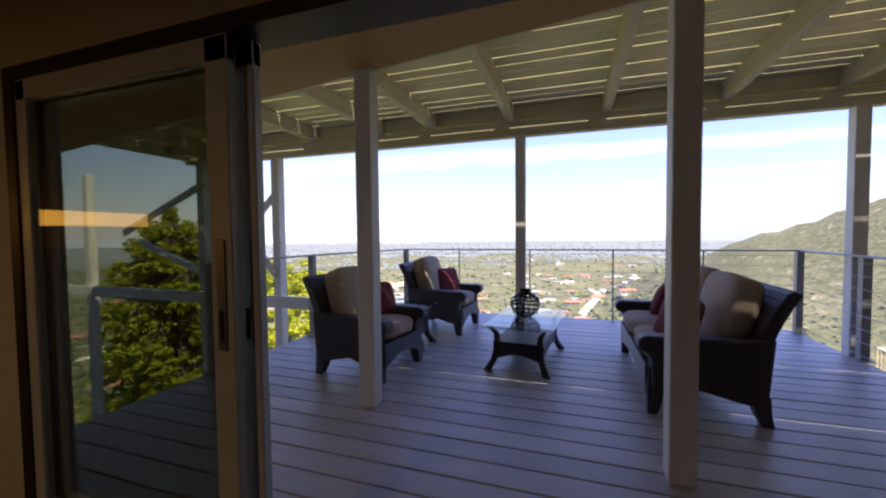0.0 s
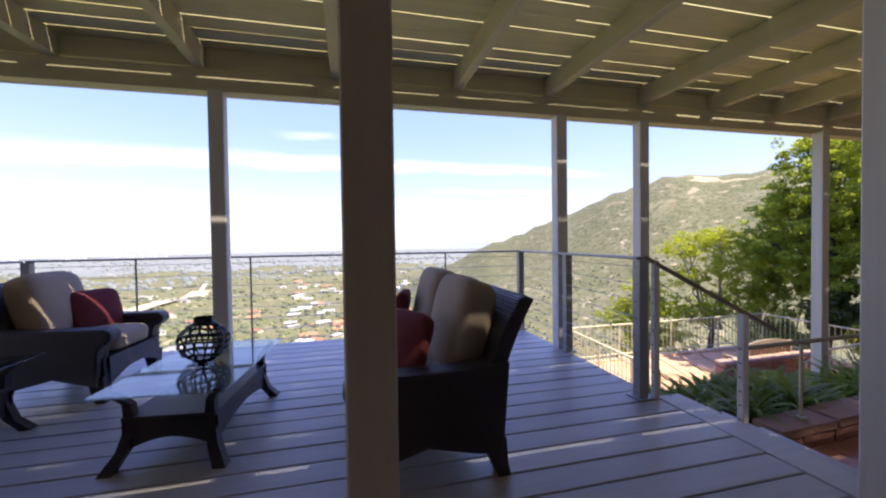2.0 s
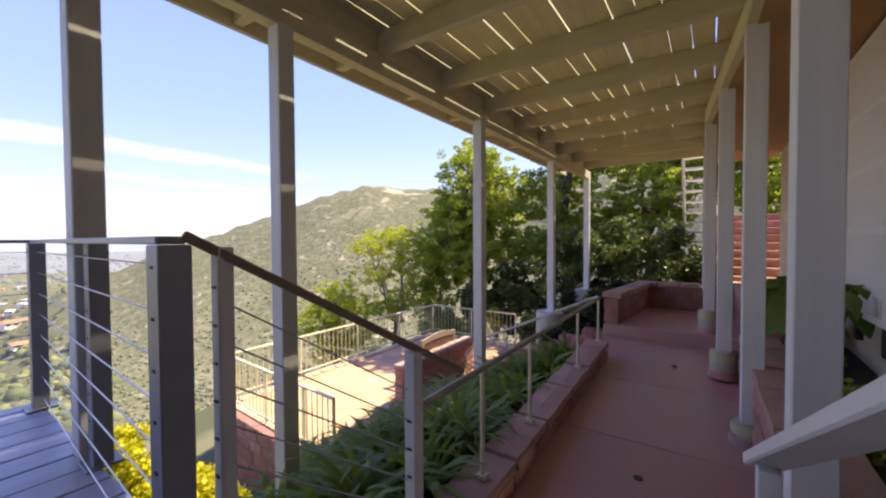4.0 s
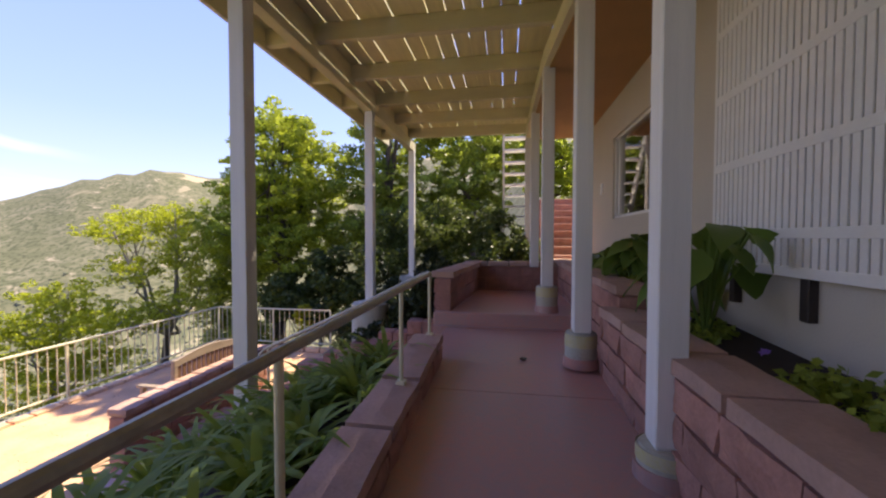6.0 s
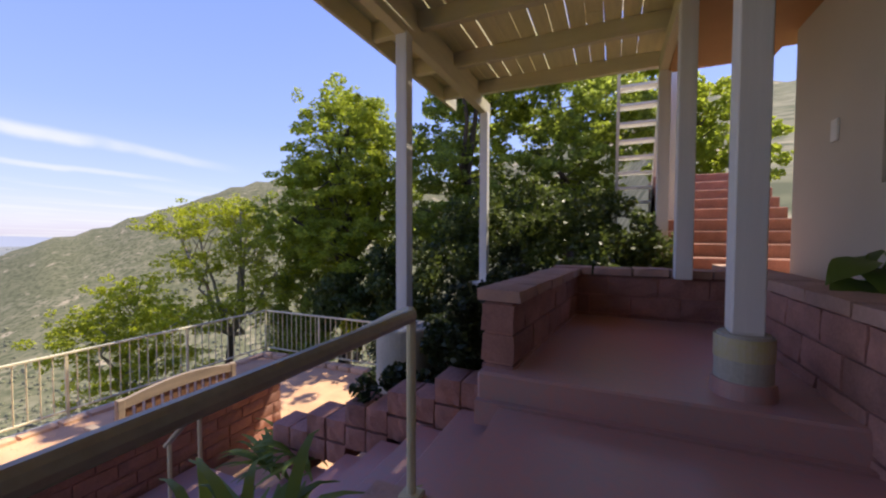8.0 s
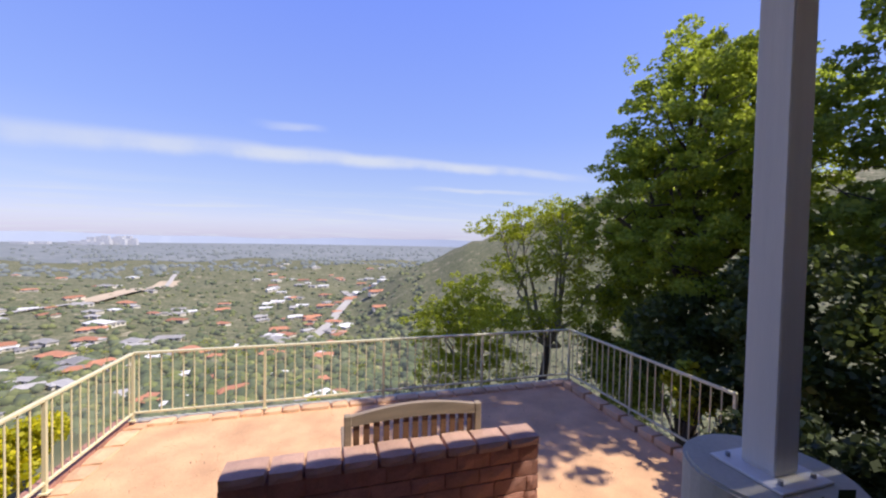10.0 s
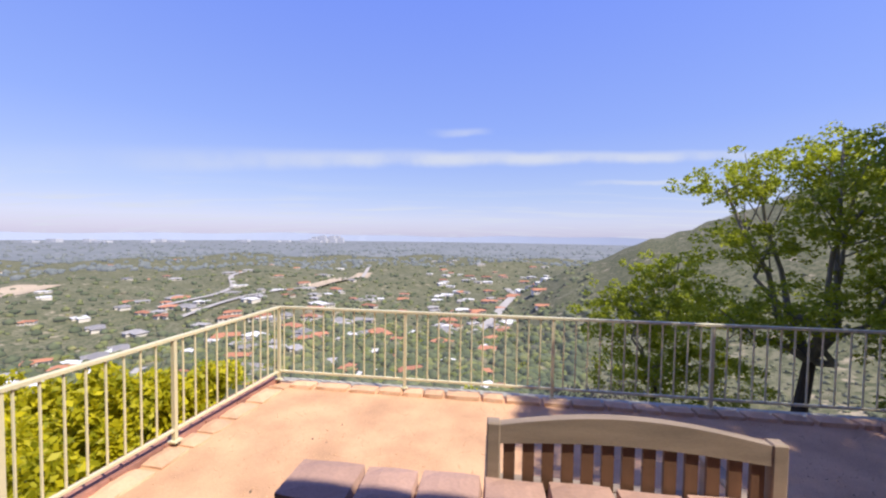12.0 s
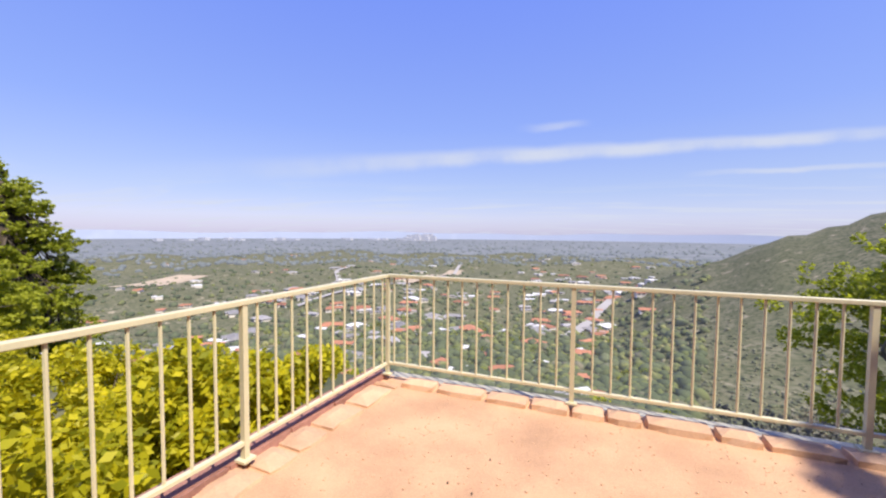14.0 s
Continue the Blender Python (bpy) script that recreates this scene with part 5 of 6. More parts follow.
def leaf_quads(rng, centres, radii, n, size, flat=0.0, long=1.6):
    """Leaf-shaped quads spread through ellipsoids."""
    centres, radii = np.asarray(centres, float), np.asarray(radii, float)
    w = radii.prod(1) ** (2 / 3); w = w / w.sum()
    pick = rng.choice(len(centres), n, p=w)
    d = rng.normal(size=(n, 3)); d /= np.linalg.norm(d, axis=1)[:, None]
    p = centres[pick] + d * radii[pick] * (rng.uniform(0.35, 1.05, n) ** 0.6)[:, None]
    u = rng.normal(size=(n, 3)) + d * 0.4; u[:, 2] *= 0.7; u /= np.linalg.norm(u, axis=1)[:, None]
    v = np.cross(u, rng.normal(size=(n, 3)) * (1 - flat) + np.array([0, 0, 1.0]) * (0.35 + flat)); v /= np.linalg.norm(v, axis=1)[:, None] + 1e-9
    s = size * rng.uniform(0.6, 1.3, n)[:, None]
    co = np.stack([p - u * s * long / 2, p + v * s / 2, p + u * s * long / 2, p - v * s / 2], 1).reshape(-1, 3)
    return co, np.arange(4 * n).reshape(n, 4)


def tree(name, label, at, trunk_r, fork_z, lobes, leaf, n, size, seed, lean=(0, 0), limb="bark"):
    """Trunk, limbs to each lobe of the crown, and leaves gathered in small clumps round the twigs."""
    rng = np.random.default_rng(seed)
    t = thing(name, label, "tree", at=at)
    o = Vector(at)
    bm = B()
    fork = Vector((lean[0], lean[1], fork_z - at[2]))
    prev, k = Vector((0, 0, -0.3)), 5
    for i in range(1, k + 1):
        f = i / k
        q = fork * f + Vector((0.10 * math.sin(5 * f + seed), 0.10 * math.cos(4 * f + seed), 0))
        rod(bm, prev, q, trunk_r * (1.15 - 0.5 * f + 0.1), 9, trunk_r * (1.15 - 0.5 * f)); prev = q
    fork = prev
    part("trunk", bm, "bark", t)
    cl, rd = [], []
    for cx, cy, cz, rx, ry, rz in lobes:
        c = Vector((cx, cy, cz)) - o
        bm = B(); a0 = fork.copy(); r0 = trunk_r * 0.55
        for i in range(1, 5):
            f = i / 4
            q = fork.lerp(c, f) + Vector(rng.normal(size=3) * 0.10 * rx)
            rod(bm, a0, q, r0, 6, r0 * 0.72); a0, r0 = q, r0 * 0.72
        for i in range(7):
            d = Vector(rng.normal(size=3)); d.normalize()
            e = c + Vector((d.x * rx, d.y * ry, d.z * rz)) * 0.85
            m_ = fork.lerp(c, rng.uniform(0.6, 1.0))
            mid = m_.lerp(e, 0.5) + Vector(rng.normal(size=3) * 0.06 * rx)
            rod(bm, m_, mid, r0 * 0.8, 5, r0 * 0.5); rod(bm, mid, e, r0 * 0.5, 5, r0 * 0.2)
        part("limb", bm, limb, t)
        m_ = 84
        d = rng.normal(size=(m_, 3)); d /= np.linalg.norm(d, axis=1)[:, None]
        sh = rng.uniform(0.35, 1.12, m_)[:, None] * np.array([rx, ry, rz])
        cl.append(np.array(c) + d * sh)
        base = (rx * ry * rz) ** (1 / 3)
        rd.append(np.stack([rng.uniform(0.07, 0.26, m_) * base, rng.uniform(0.07, 0.26, m_) * base, rng.uniform(0.05, 0.16, m_) * base], -1))
    co, fq = leaf_quads(rng, np.concatenate(cl), np.concatenate(rd), n, size)
    fast_mesh("crown", co, fq, leaf, parent=t)
    return t


# trees round the terrace
tree("tree", "low spreading lime-green tree on the slope outside the railing", (12.7, 15.2, -5.6), 0.08, -3.2,
     [(12.2, 15.0, -1.4, 1.0, 1.0, 0.45), (13.0, 15.3, -0.8, 0.9, 0.9, 0.4), (12.4, 15.8, -2.0, 1.3, 1.0, 0.5), (13.6, 15.4, -1.6, 1.0, 0.9, 0.5), (12.4, 14.6, -2.7, 1.1, 0.9, 0.6), (13.4, 14.8, -2.6, 1.1, 0.9, 0.6)], "leaf_airy", 24000, 0.042, 14, limb="palebark")
tree("tree", "slender spreading tree with airy green crown past the terrace corner", (14.3, 13.7, -4.6), 0.13, -2.1,
     [(13.6, 13.9, -0.2, 0.9, 0.9, 0.55), (14.6, 13.2, 0.3, 1.1, 1.0, 0.7), (15.2, 14.2, 0.9, 1.0, 1.0, 0.7), (13.9, 14.4, 1.0, 0.8, 0.8, 0.5), (14.4, 13.4, -1.2, 1.3, 1.2, 0.6), (13.0, 13.6, -1.4, 0.9, 0.8, 0.5), (15.6, 13.4, -0.6, 1.0, 0.9, 0.6), (13.2, 14.0, 0.8, 0.8, 0.7, 0.3), (14.8, 13.8, 1.35, 0.9, 0.9, 0.3)], "leaf_airy", 29000, 0.040, 3, (0.1, 0.05), limb="palebark")
tree("tree", "tall leafy tree with glossy sunlit green crown", (16.6, 11.6, -4.0), 0.20, -0.2,
     [(16.5, 11.5, 3.6, 1.5, 1.5, 1.3), (15.6, 11.3, 2.2, 1.3, 1.3, 1.1), (17.3, 11.8, 2.4, 1.5, 1.5, 1.4), (16.2, 11.2, 0.9, 1.4, 1.3, 0.9), (17.4, 11.0, 1.0, 1.5, 1.4, 1.2), (16.7, 11.8, 4.1, 0.9, 0.9, 0.8), (15.4, 10.9, 0.2, 1.1, 1.1, 0.8), (18.2, 11.3, 3.8, 1.3, 1.3, 1.1), (18.0, 10.7, 2.4, 1.3, 1.3, 1.2), (17.6, 11.6, 4.3, 0.8, 0.8, 0.6), (15.4, 12.5, 1.0, 0.9, 0.9, 0.8), (15.7, 12.2, 2.3, 0.9, 0.9, 0.7), (16.6, 12.9, 1.6, 1.1, 1.0, 1.0)], "leaf_mid", 72000, 0.058, 5)
# last two crown lobes are added above the view to shade the terrace
tree("tree", "dense dark green tree shading the bank", (18.0, 8.3, -1.5), 0.20, 0.8,
     [(17.6, 8.2, 2.4, 1.7, 1.6, 1.5), (18.6, 8.6, 4.2, 1.8, 1.8, 1.6), (17.2, 9.1, 0.8, 1.5, 1.4, 1.1), (18.4, 7.2, 1.2, 1.6, 1.5, 1.3), (17.3, 7.6, 5.0, 1.4, 1.4, 1.3), (18.2, 8.4, 6.6, 1.6, 1.6, 1.3), (16.4, 7.9, 6.9, 1.3, 1.3, 0.9), (16.9, 7.3, 7.8, 1.3, 1.3, 0.9)], "leaf_dark", 62000, 0.072, 7)
tree("tree", "dense dark green tree behind the walkway end", (18.6, 5.6, -0.8), 0.18, 1.2,
     [(18.0, 5.6, 2.4, 1.6, 1.5, 1.4), (18.8, 6.1, 4.4, 1.8, 1.7, 1.5), (18.2, 4.6, 3.4, 1.4, 1.3, 1.2), (17.6, 6.5, 0.9, 1.4, 1.3, 1.0)], "leaf_dark", 34000, 0.072, 8)
tree("tree", "bright leafy tree above the red steps", (20.0, 2.6, 0.5), 0.16, 2.2,
     [(19.4, 2.6, 3.4, 1.5, 1.4, 1.3), (20.2, 3.4, 4.8, 1.6, 1.5, 1.4), (19.8, 1.6, 2.6, 1.3, 1.3, 1.1)], "leaf_mid", 26000, 0.075, 9)
lob = []
for i in range(13):
    f = i / 12
    z = -11 + 14.0 * f
    w = 3.9 * (1 - f ** 2.4) ** 0.6 + 0.55
    for q in range(4):
        an = 1.6 * q + i * 1.3
        lob.append((-24.7 + 0.62 * w * math.cos(an), 19.9 + 0.62 * w * math.sin(an), z - 0.3 * (q % 2), 0.48 * w, 0.48 * w, 0.62))
tree("pine_tree", "tall yellow-green pine on the slope below the house", (-24.7, 19.9, -14), 0.35, 2.4, lob, "leaf_pine", 105000, 0.13, 11)
lob = [(-9.2, 13.0, -0.6, 1.4, 1.4, 1.0), (-8.0, 12.4, -1.9, 1.5, 1.4, 1.1), (-9.8, 12.0, -2.6, 1.5, 1.5, 1.2), (-8.6, 13.4, -3.4, 1.8, 1.6, 1.2), (-7.4, 13.2, -2.9, 1.2, 1.2, 0.9)]
tree("tree", "sunlit yellow-green tree beside the deck end", (-8.8, 12.8, -8.0), 0.2, -3.5, lob, "leaf_lime", 26000, 0.09, 13)


def bush(name, label, lobes, leaf, n, size, seed, cat="shrub"):
    rng = np.random.default_rng(seed)
    c = np.array([l_[:3] for l_ in lobes], float); r = np.array([l_[3:] for l_ in lobes], float)
    base = Vector((c[:, 0].mean(), c[:, 1].mean(), (c[:, 2] - r[:, 2]).min()))
    t = thing(name, label, cat, at=base)
    sub_c, sub_r = [], []
    for a_, b_ in zip(c, r):
        d = rng.normal(size=(16, 3)); d /= np.linalg.norm(d, axis=1)[:, None]
        sub_c.append(a_ - np.array(base) + d * b_ * rng.uniform(0.4, 0.95, 16)[:, None]); sub_r.append(np.full((16, 3), 0.30) * b_.mean())
    co, fq = leaf_quads(rng, np.concatenate(sub_c), np.concatenate(sub_r), n, size)
    fast_mesh("foliage", co, fq, leaf, parent=t)
    bm = B()
    for k in range(10):
        q = Vector(c[rng.integers(len(c))]) - base + Vector(rng.normal(size=3) * 0.2)
        rod(bm, (q.x * 0.3, q.y * 0.3, -0.2), q, 0.018, 5, 0.006)
    part("stem", bm, "bark", t)
    return t


bush("hedge", "yellow-green sunlit hedge below the terrace railing", [(5.2 + 0.35 * math.sin(i), 8.4 + 0.55 * i, -2.45 + 0.12 * math.sin(2 * i), 0.75, 0.6, 0.6) for i in range(7)] + [(4.3, 9.0 + 0.6 * i, -2.8, 0.8, 0.6, 0.6) for i in range(5)], "leaf_hedge", 30000, 0.060, 21, "hedge")
bush("shrub", "dark leafy shrubs under the tall tree", [(16.2, 13.2, -1.0, 0.9, 0.8, 0.9), (15.3, 12.2, -1.6, 0.9, 0.8, 0.9), (17.0, 12.6, 0.0, 1.0, 0.9, 1.0), (17.4, 13.7, 1.0, 1.1, 1.0, 1.0), (16.7, 13.5, 0.2, 0.9, 0.9, 0.9), (15.8, 12.6, -2.6, 1.0, 1.0, 0.9), (14.9, 11.6, -2.2, 0.7, 0.7, 0.8)], "leaf_dark", 26000, 0.06, 34)
bush("shrub", "yellow-green sunlit shrubs beyond the hedge", [(2.2 + 0.55 * i, 9.6 + 0.9 * math.sin(1.9 * i), -2.75 + 0.15 * math.sin(2.1 * i), 0.7, 0.7, 0.6) for i in range(4)] + [(2.0 + 0.7 * i, 11.4 + 0.5 * math.sin(1.3 * i), -2.9, 0.8, 0.8, 0.6) for i in range(4)], "leaf_hedge", 20000, 0.06, 35)
bush("shrub", "bright green shrub just outside the far railing", [(9.3, 17.0, -5.2, 1.3, 1.1, 0.8), (8.2, 16.2, -5.2, 1.0, 1.0, 0.7), (10.6, 17.6, -5.6, 1.2, 1.2, 0.8)], "leaf_lime", 12000, 0.06, 22)
bush("shrub", "grey-green scrub on the slope outside the railing", [(11.6, 16.0, -4.6, 1.3, 1.2, 1.0), (12.6, 18.0, -5.4, 1.6, 1.4, 1.2), (7.0, 18.0, -6.4, 1.4, 1.2, 1.0)], "leaf_grey", 12000, 0.05, 23)
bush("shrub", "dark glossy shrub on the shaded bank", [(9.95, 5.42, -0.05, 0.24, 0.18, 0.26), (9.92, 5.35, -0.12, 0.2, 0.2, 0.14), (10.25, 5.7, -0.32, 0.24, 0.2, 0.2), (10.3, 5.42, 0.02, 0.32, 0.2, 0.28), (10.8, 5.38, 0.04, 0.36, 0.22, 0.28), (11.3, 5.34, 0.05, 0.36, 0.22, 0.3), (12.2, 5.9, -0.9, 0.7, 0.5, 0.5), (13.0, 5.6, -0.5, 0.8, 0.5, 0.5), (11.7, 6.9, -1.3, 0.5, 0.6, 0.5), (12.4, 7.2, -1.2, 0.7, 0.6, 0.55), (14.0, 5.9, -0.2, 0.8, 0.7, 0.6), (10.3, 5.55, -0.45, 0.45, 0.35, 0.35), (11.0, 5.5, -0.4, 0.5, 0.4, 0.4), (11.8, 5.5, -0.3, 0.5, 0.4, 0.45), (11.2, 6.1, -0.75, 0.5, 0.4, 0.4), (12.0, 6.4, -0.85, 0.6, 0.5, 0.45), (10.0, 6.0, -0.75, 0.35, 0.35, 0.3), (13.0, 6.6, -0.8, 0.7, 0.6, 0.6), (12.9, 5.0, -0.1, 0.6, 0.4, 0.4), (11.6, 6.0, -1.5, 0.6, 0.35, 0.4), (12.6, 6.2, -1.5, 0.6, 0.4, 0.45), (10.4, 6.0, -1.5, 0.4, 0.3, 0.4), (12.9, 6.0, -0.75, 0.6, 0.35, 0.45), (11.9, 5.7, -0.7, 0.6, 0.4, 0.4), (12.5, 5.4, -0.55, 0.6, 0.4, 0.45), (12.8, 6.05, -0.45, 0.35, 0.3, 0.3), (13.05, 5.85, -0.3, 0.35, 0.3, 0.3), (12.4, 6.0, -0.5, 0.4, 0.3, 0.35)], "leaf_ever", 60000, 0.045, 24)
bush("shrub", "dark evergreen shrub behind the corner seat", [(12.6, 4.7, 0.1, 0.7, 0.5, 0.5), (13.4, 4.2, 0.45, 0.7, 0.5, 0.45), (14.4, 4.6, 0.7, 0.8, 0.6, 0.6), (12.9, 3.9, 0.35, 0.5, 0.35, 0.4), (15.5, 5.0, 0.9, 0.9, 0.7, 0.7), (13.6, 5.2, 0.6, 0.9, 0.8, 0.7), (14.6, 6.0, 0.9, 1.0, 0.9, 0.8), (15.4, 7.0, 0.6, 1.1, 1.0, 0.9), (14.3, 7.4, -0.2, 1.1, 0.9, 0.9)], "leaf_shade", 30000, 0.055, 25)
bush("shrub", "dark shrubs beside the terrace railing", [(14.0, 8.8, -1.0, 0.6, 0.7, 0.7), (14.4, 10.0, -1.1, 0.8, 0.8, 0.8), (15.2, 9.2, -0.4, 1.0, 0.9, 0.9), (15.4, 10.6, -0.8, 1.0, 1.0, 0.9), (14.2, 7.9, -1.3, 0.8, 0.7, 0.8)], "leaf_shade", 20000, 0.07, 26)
bush("shrub", "small lime-green shrub poking through railing", [(13.45, 9.1, -1.15, 0.22, 0.22, 0.28), (13.5, 9.0, -1.45, 0.25, 0.25, 0.25)], "leaf_lime", 900, 0.06, 27)
bush("shrub", "sunlit yellow-green shrubs beside the deck", [(0.5 - 1.1 * i, 10.4 + 0.5 * math.sin(2.3 * i), -3.3 + 0.25 * math.sin(1.7 * i), 0.9, 0.9, 0.75) for i in range(10)] + [(3.2 - 1.3 * i, 12.4 + 0.6 * math.sin(2 * i), -3.9, 1.0, 0.9, 0.8) for i in range(9)], "leaf_hedge", 34000, 0.065, 33)
bush("shrub", "lime-green treetop on the slope below", [(-6, 26, -9.5, 2.6, 2.4, 2.0), (-3.6, 27, -10.6, 2.2, 2.2, 1.7)], "leaf_lime", 12000, 0.14, 28)
bush("shrub", "green shrub mass below the deck", [(5.6, 9.2, -3.0, 0.6, 0.8, 0.4), (-1.0, 9.6, -3.6, 1.4, 0.9, 0.9), (1.5, 10.2, -4.0, 1.4, 1.0, 0.9), (3.6, 9.6, -3.4, 1.0, 0.8, 0.7)], "leaf_lime", 14000, 0.07, 29)


# planted banks
def bank(name, x0, x1, rows, label):
    xs = np.linspace(x0, x1, 24); co = []
    for y, z in rows:
        co += [(x, y, z + 0.05 * noise.noise(Vector((x * 2, y * 2, 0)))) for x in xs]
    q = [(j * 24 + i, j * 24 + i + 1, (j + 1) * 24 + i + 1, (j + 1) * 24 + i) for j in range(len(rows) - 1) for i in range(23)]
    fast_mesh(name, co, q, "soil", label, "soil", "structure")


bank("ground_bank", 4.1, 8.22, ((5.12, -0.42), (5.8, -0.62), (6.5, -1.0), (7.2, -1.5), (7.9, -1.94), (8.3, -2.3)), "dark planting soil between walkway and terrace")
bank("ground_slope", 9.75, 13.6, ((5.22, -0.45), (5.6, -0.95), (5.95, -1.5), (6.25, -2.05)), "dark shaded soil bank beside steps")
bank("ground_rise", 11.75, 19.0, ((3.9, 0.2), (4.8, -0.1), (5.8, -0.9), (6.4, -2.0), (8.4, -2.3), (10.0, -3.2)), "dark soil bank under trees")
bank("ground_bed", 4.1, 12.1, ((3.30, 0.02), (3.05, 0.04), (2.78, 0.06)), "dark planting bed soil along house wall")


def frond_plant(name, label, at, n, length, width, leaf, seed, stiff=0.8):
    """Arching strap leaves from one crown."""
    rng = np.random.default_rng(seed)
    t = thing(name, label, "plant", "planter lilies" if name == "strap_lily" else "", at=at)
    co, fq = [], []
    for k in range(n):
        a_ = rng.uniform(0, 2 * math.pi); L = length * rng.uniform(0.6, 1.15); up = rng.uniform(0.5, 1.3) * stiff
        w = width * rng.uniform(0.7, 1.2); seg = 6; b0 = len(co)
        dx, dy = math.cos(a_), math.sin(a_)
        for i in range(seg + 1):
            f = i / seg
            out = L * (0.75 * f + 0.25 * f * f); z = L * up * (f - 0.62 * f * f)
            ww = w * math.sin(math.pi * min(0.98, 0.12 + 0.88 * f)) * 0.5 + 0.002
            wave = 0.01 * math.sin(9 * f + k)
            for s in (-1, 1):
                co.append((dx * out - dy * ww * s, dy * out + dx * ww * s, z + wave - 0.15 * ww))
        fq += [(b0 + 2 * i, b0 + 2 * i + 1, b0 + 2 * i + 3, b0 + 2 * i + 2) for i in range(seg)]
    fast_mesh("fronds", co, fq, leaf, parent=t)
    return t


def bank_z(y): return float(np.interp(y, (5.12, 5.8, 6.5, 7.2, 7.9), (-0.42, -0.62, -1.0, -1.5, -1.94)))


rr = random.Random(31)
for k in range(74):
    x, y = rr.uniform(4.5, 8.15), 5.25 + 1.7 * rr.random() ** 1.2
    if x > 7.7 and y > 6.0:
        continue
    frond_plant("strap_lily", "dark green strap-leaved lily in the planter bed", (x, y, bank_z(y) - 0.02), 34, rr.uniform(0.32, 0.50), 0.040, "leaf_fern", 100 + k, 1.5)
for k, (x, y, z) in enumerate(((9.75, 6.75, -1.3), (10.0, 6.95, -1.42), (9.8, 7.15, -1.5), (8.35, 7.6, -1.75))):
    frond_plant("strap_plant", "dark green strap-leaved plant beside steps", (x, y, z), 26, 0.5, 0.05, "leaf_fern", 200 + k, 1.1)


def broad_plant(at, n, h, size, seed):
    """Large heart-shaped leaves on stalks."""
    rng = np.random.default_rng(seed)
    t = thing("broadleaf_plant", "large dark broad-leaved plant in the planting bed", "plant", "broad-leaved plants", at=at)
    for k in range(n):
        a_ = rng.uniform(0, 2 * math.pi); ln = h * rng.uniform(0.55, 1.0); out = 0.45 * h * rng.uniform(0.3, 1.0)
        tip = Vector((math.cos(a_) * out, math.sin(a_) * out * 0.6, ln))
        bm = B(); rod(bm, (0, 0, 0), tip * 0.55 + Vector((0, 0, 0.1)), 0.009, 5); rod(bm, tip * 0.55 + Vector((0, 0, 0.1)), tip, 0.007, 5); part("stalk", bm, "leaf_broad", t)
        s = size * rng.uniform(0.75, 1.25); co = []
        m_ = Matrix.Translation(tip) @ pose(0, 0, 0, rng.uniform(-25, 20), rng.uniform(5, 45), math.degrees(a_))
        seg = 7
        for i in range(seg + 1):
            f = i / seg
            w = s * 0.80 * math.sin(math.pi * min(1.0, f ** 0.62)) + 0.002
            back = 0.30 * s * (1 - f) ** 6
            z = -0.75 * s * f * f
            ripple = 0.05 * s * math.sin(9 * f + k)
            co += [(2.3 * s * f - back, w, z + 0.22 * w + ripple), (2.3 * s * f, 0, z), (2.3 * s * f - back, -w, z + 0.22 * w - ripple)]
        co = [m_ @ Vector(c) for c in co]
        fq = [q for i in range(seg) for q in ((3 * i, 3 * i + 1, 3 * i + 4, 3 * i + 3), (3 * i + 1, 3 * i + 2, 3 * i + 5, 3 * i + 4))]
        fast_mesh("leaf", co, fq, "leaf_broad", parent=t, smooth=True)


for k, (x, y, n_, h_) in enumerate(((8.85, 3.1, 22, 0.62), (9.4, 3.05, 10, 0.5), (7.6, 3.1, 16, 0.78), (5.2, 3.1, 8, 0.6), (10.3, 3.1, 8, 0.4), (8.1, 3.05, 7, 0.4))):
    broad_plant((x, y, 0.03 if x < 8.15 else 0.1), n_, h_, 0.125, 300 + k)
bush("ground_cover", "low dark ground cover with violet flowers", [(6.4, 3.1, 0.08, 0.8, 0.16, 0.09), (7.9, 3.1, 0.08, 0.6, 0.16, 0.10), (9.2, 3.1, 0.22, 0.8, 0.12, 0.10)], "leaf_dark", 3500, 0.03, 41, "ground cover")
for k, x in enumerate((7.6, 6.9, 7.75)):
    f = thing("flower", "small violet flower in the planting bed", "flower", "violet flowers", at=(x, 3.2, 0.15))
    co, fq = leaf_quads(np.random.default_rng(k), [(0, 0, 0.03)], [(0.018, 0.018, 0.012)], 20, 0.016)
    fast_mesh("petals", co, fq, "flower", parent=f)

# loose grit and litter on the terrace
g_ = np.random.default_rng(90)
n_ = 2600
px_, py_ = g_.uniform(6.95, 13.0, n_), g_.uniform(8.6, 10.95, n_)
sz = g_.uniform(0.003, 0.009, n_)
oct_ = np.array([(1, 0, 0), (-1, 0, 0), (0, 1, 0), (0, -1, 0), (0, 0, 0.8), (0, 0, -0.5)])
tri_ = np.array([(0, 2, 4), (2, 1, 4), (1, 3, 4), (3, 0, 4), (2, 0, 5), (1, 2, 5), (3, 1, 5), (0, 3, 5)])
v_ = oct_[None] * sz[:, None, None] * g_.uniform(0.6, 1.4, (n_, 6, 1)) + np.stack([px_, py_, np.full(n_, -1.929)], -1)[:, None]
tagged(fast_mesh("grit", v_.reshape(-1, 3), (tri_[None] + 6 * np.arange(n_)[:, None, None]).reshape(-1, 3), "kerb"), "loose orange grit scattered over the terrace", "grit", "", "stuff")
co, fq = leaf_quads(g_, [(10.0, 9.8, -1.925)], [(3.0, 1.2, 0.004)], 40, 0.014, 0.9)
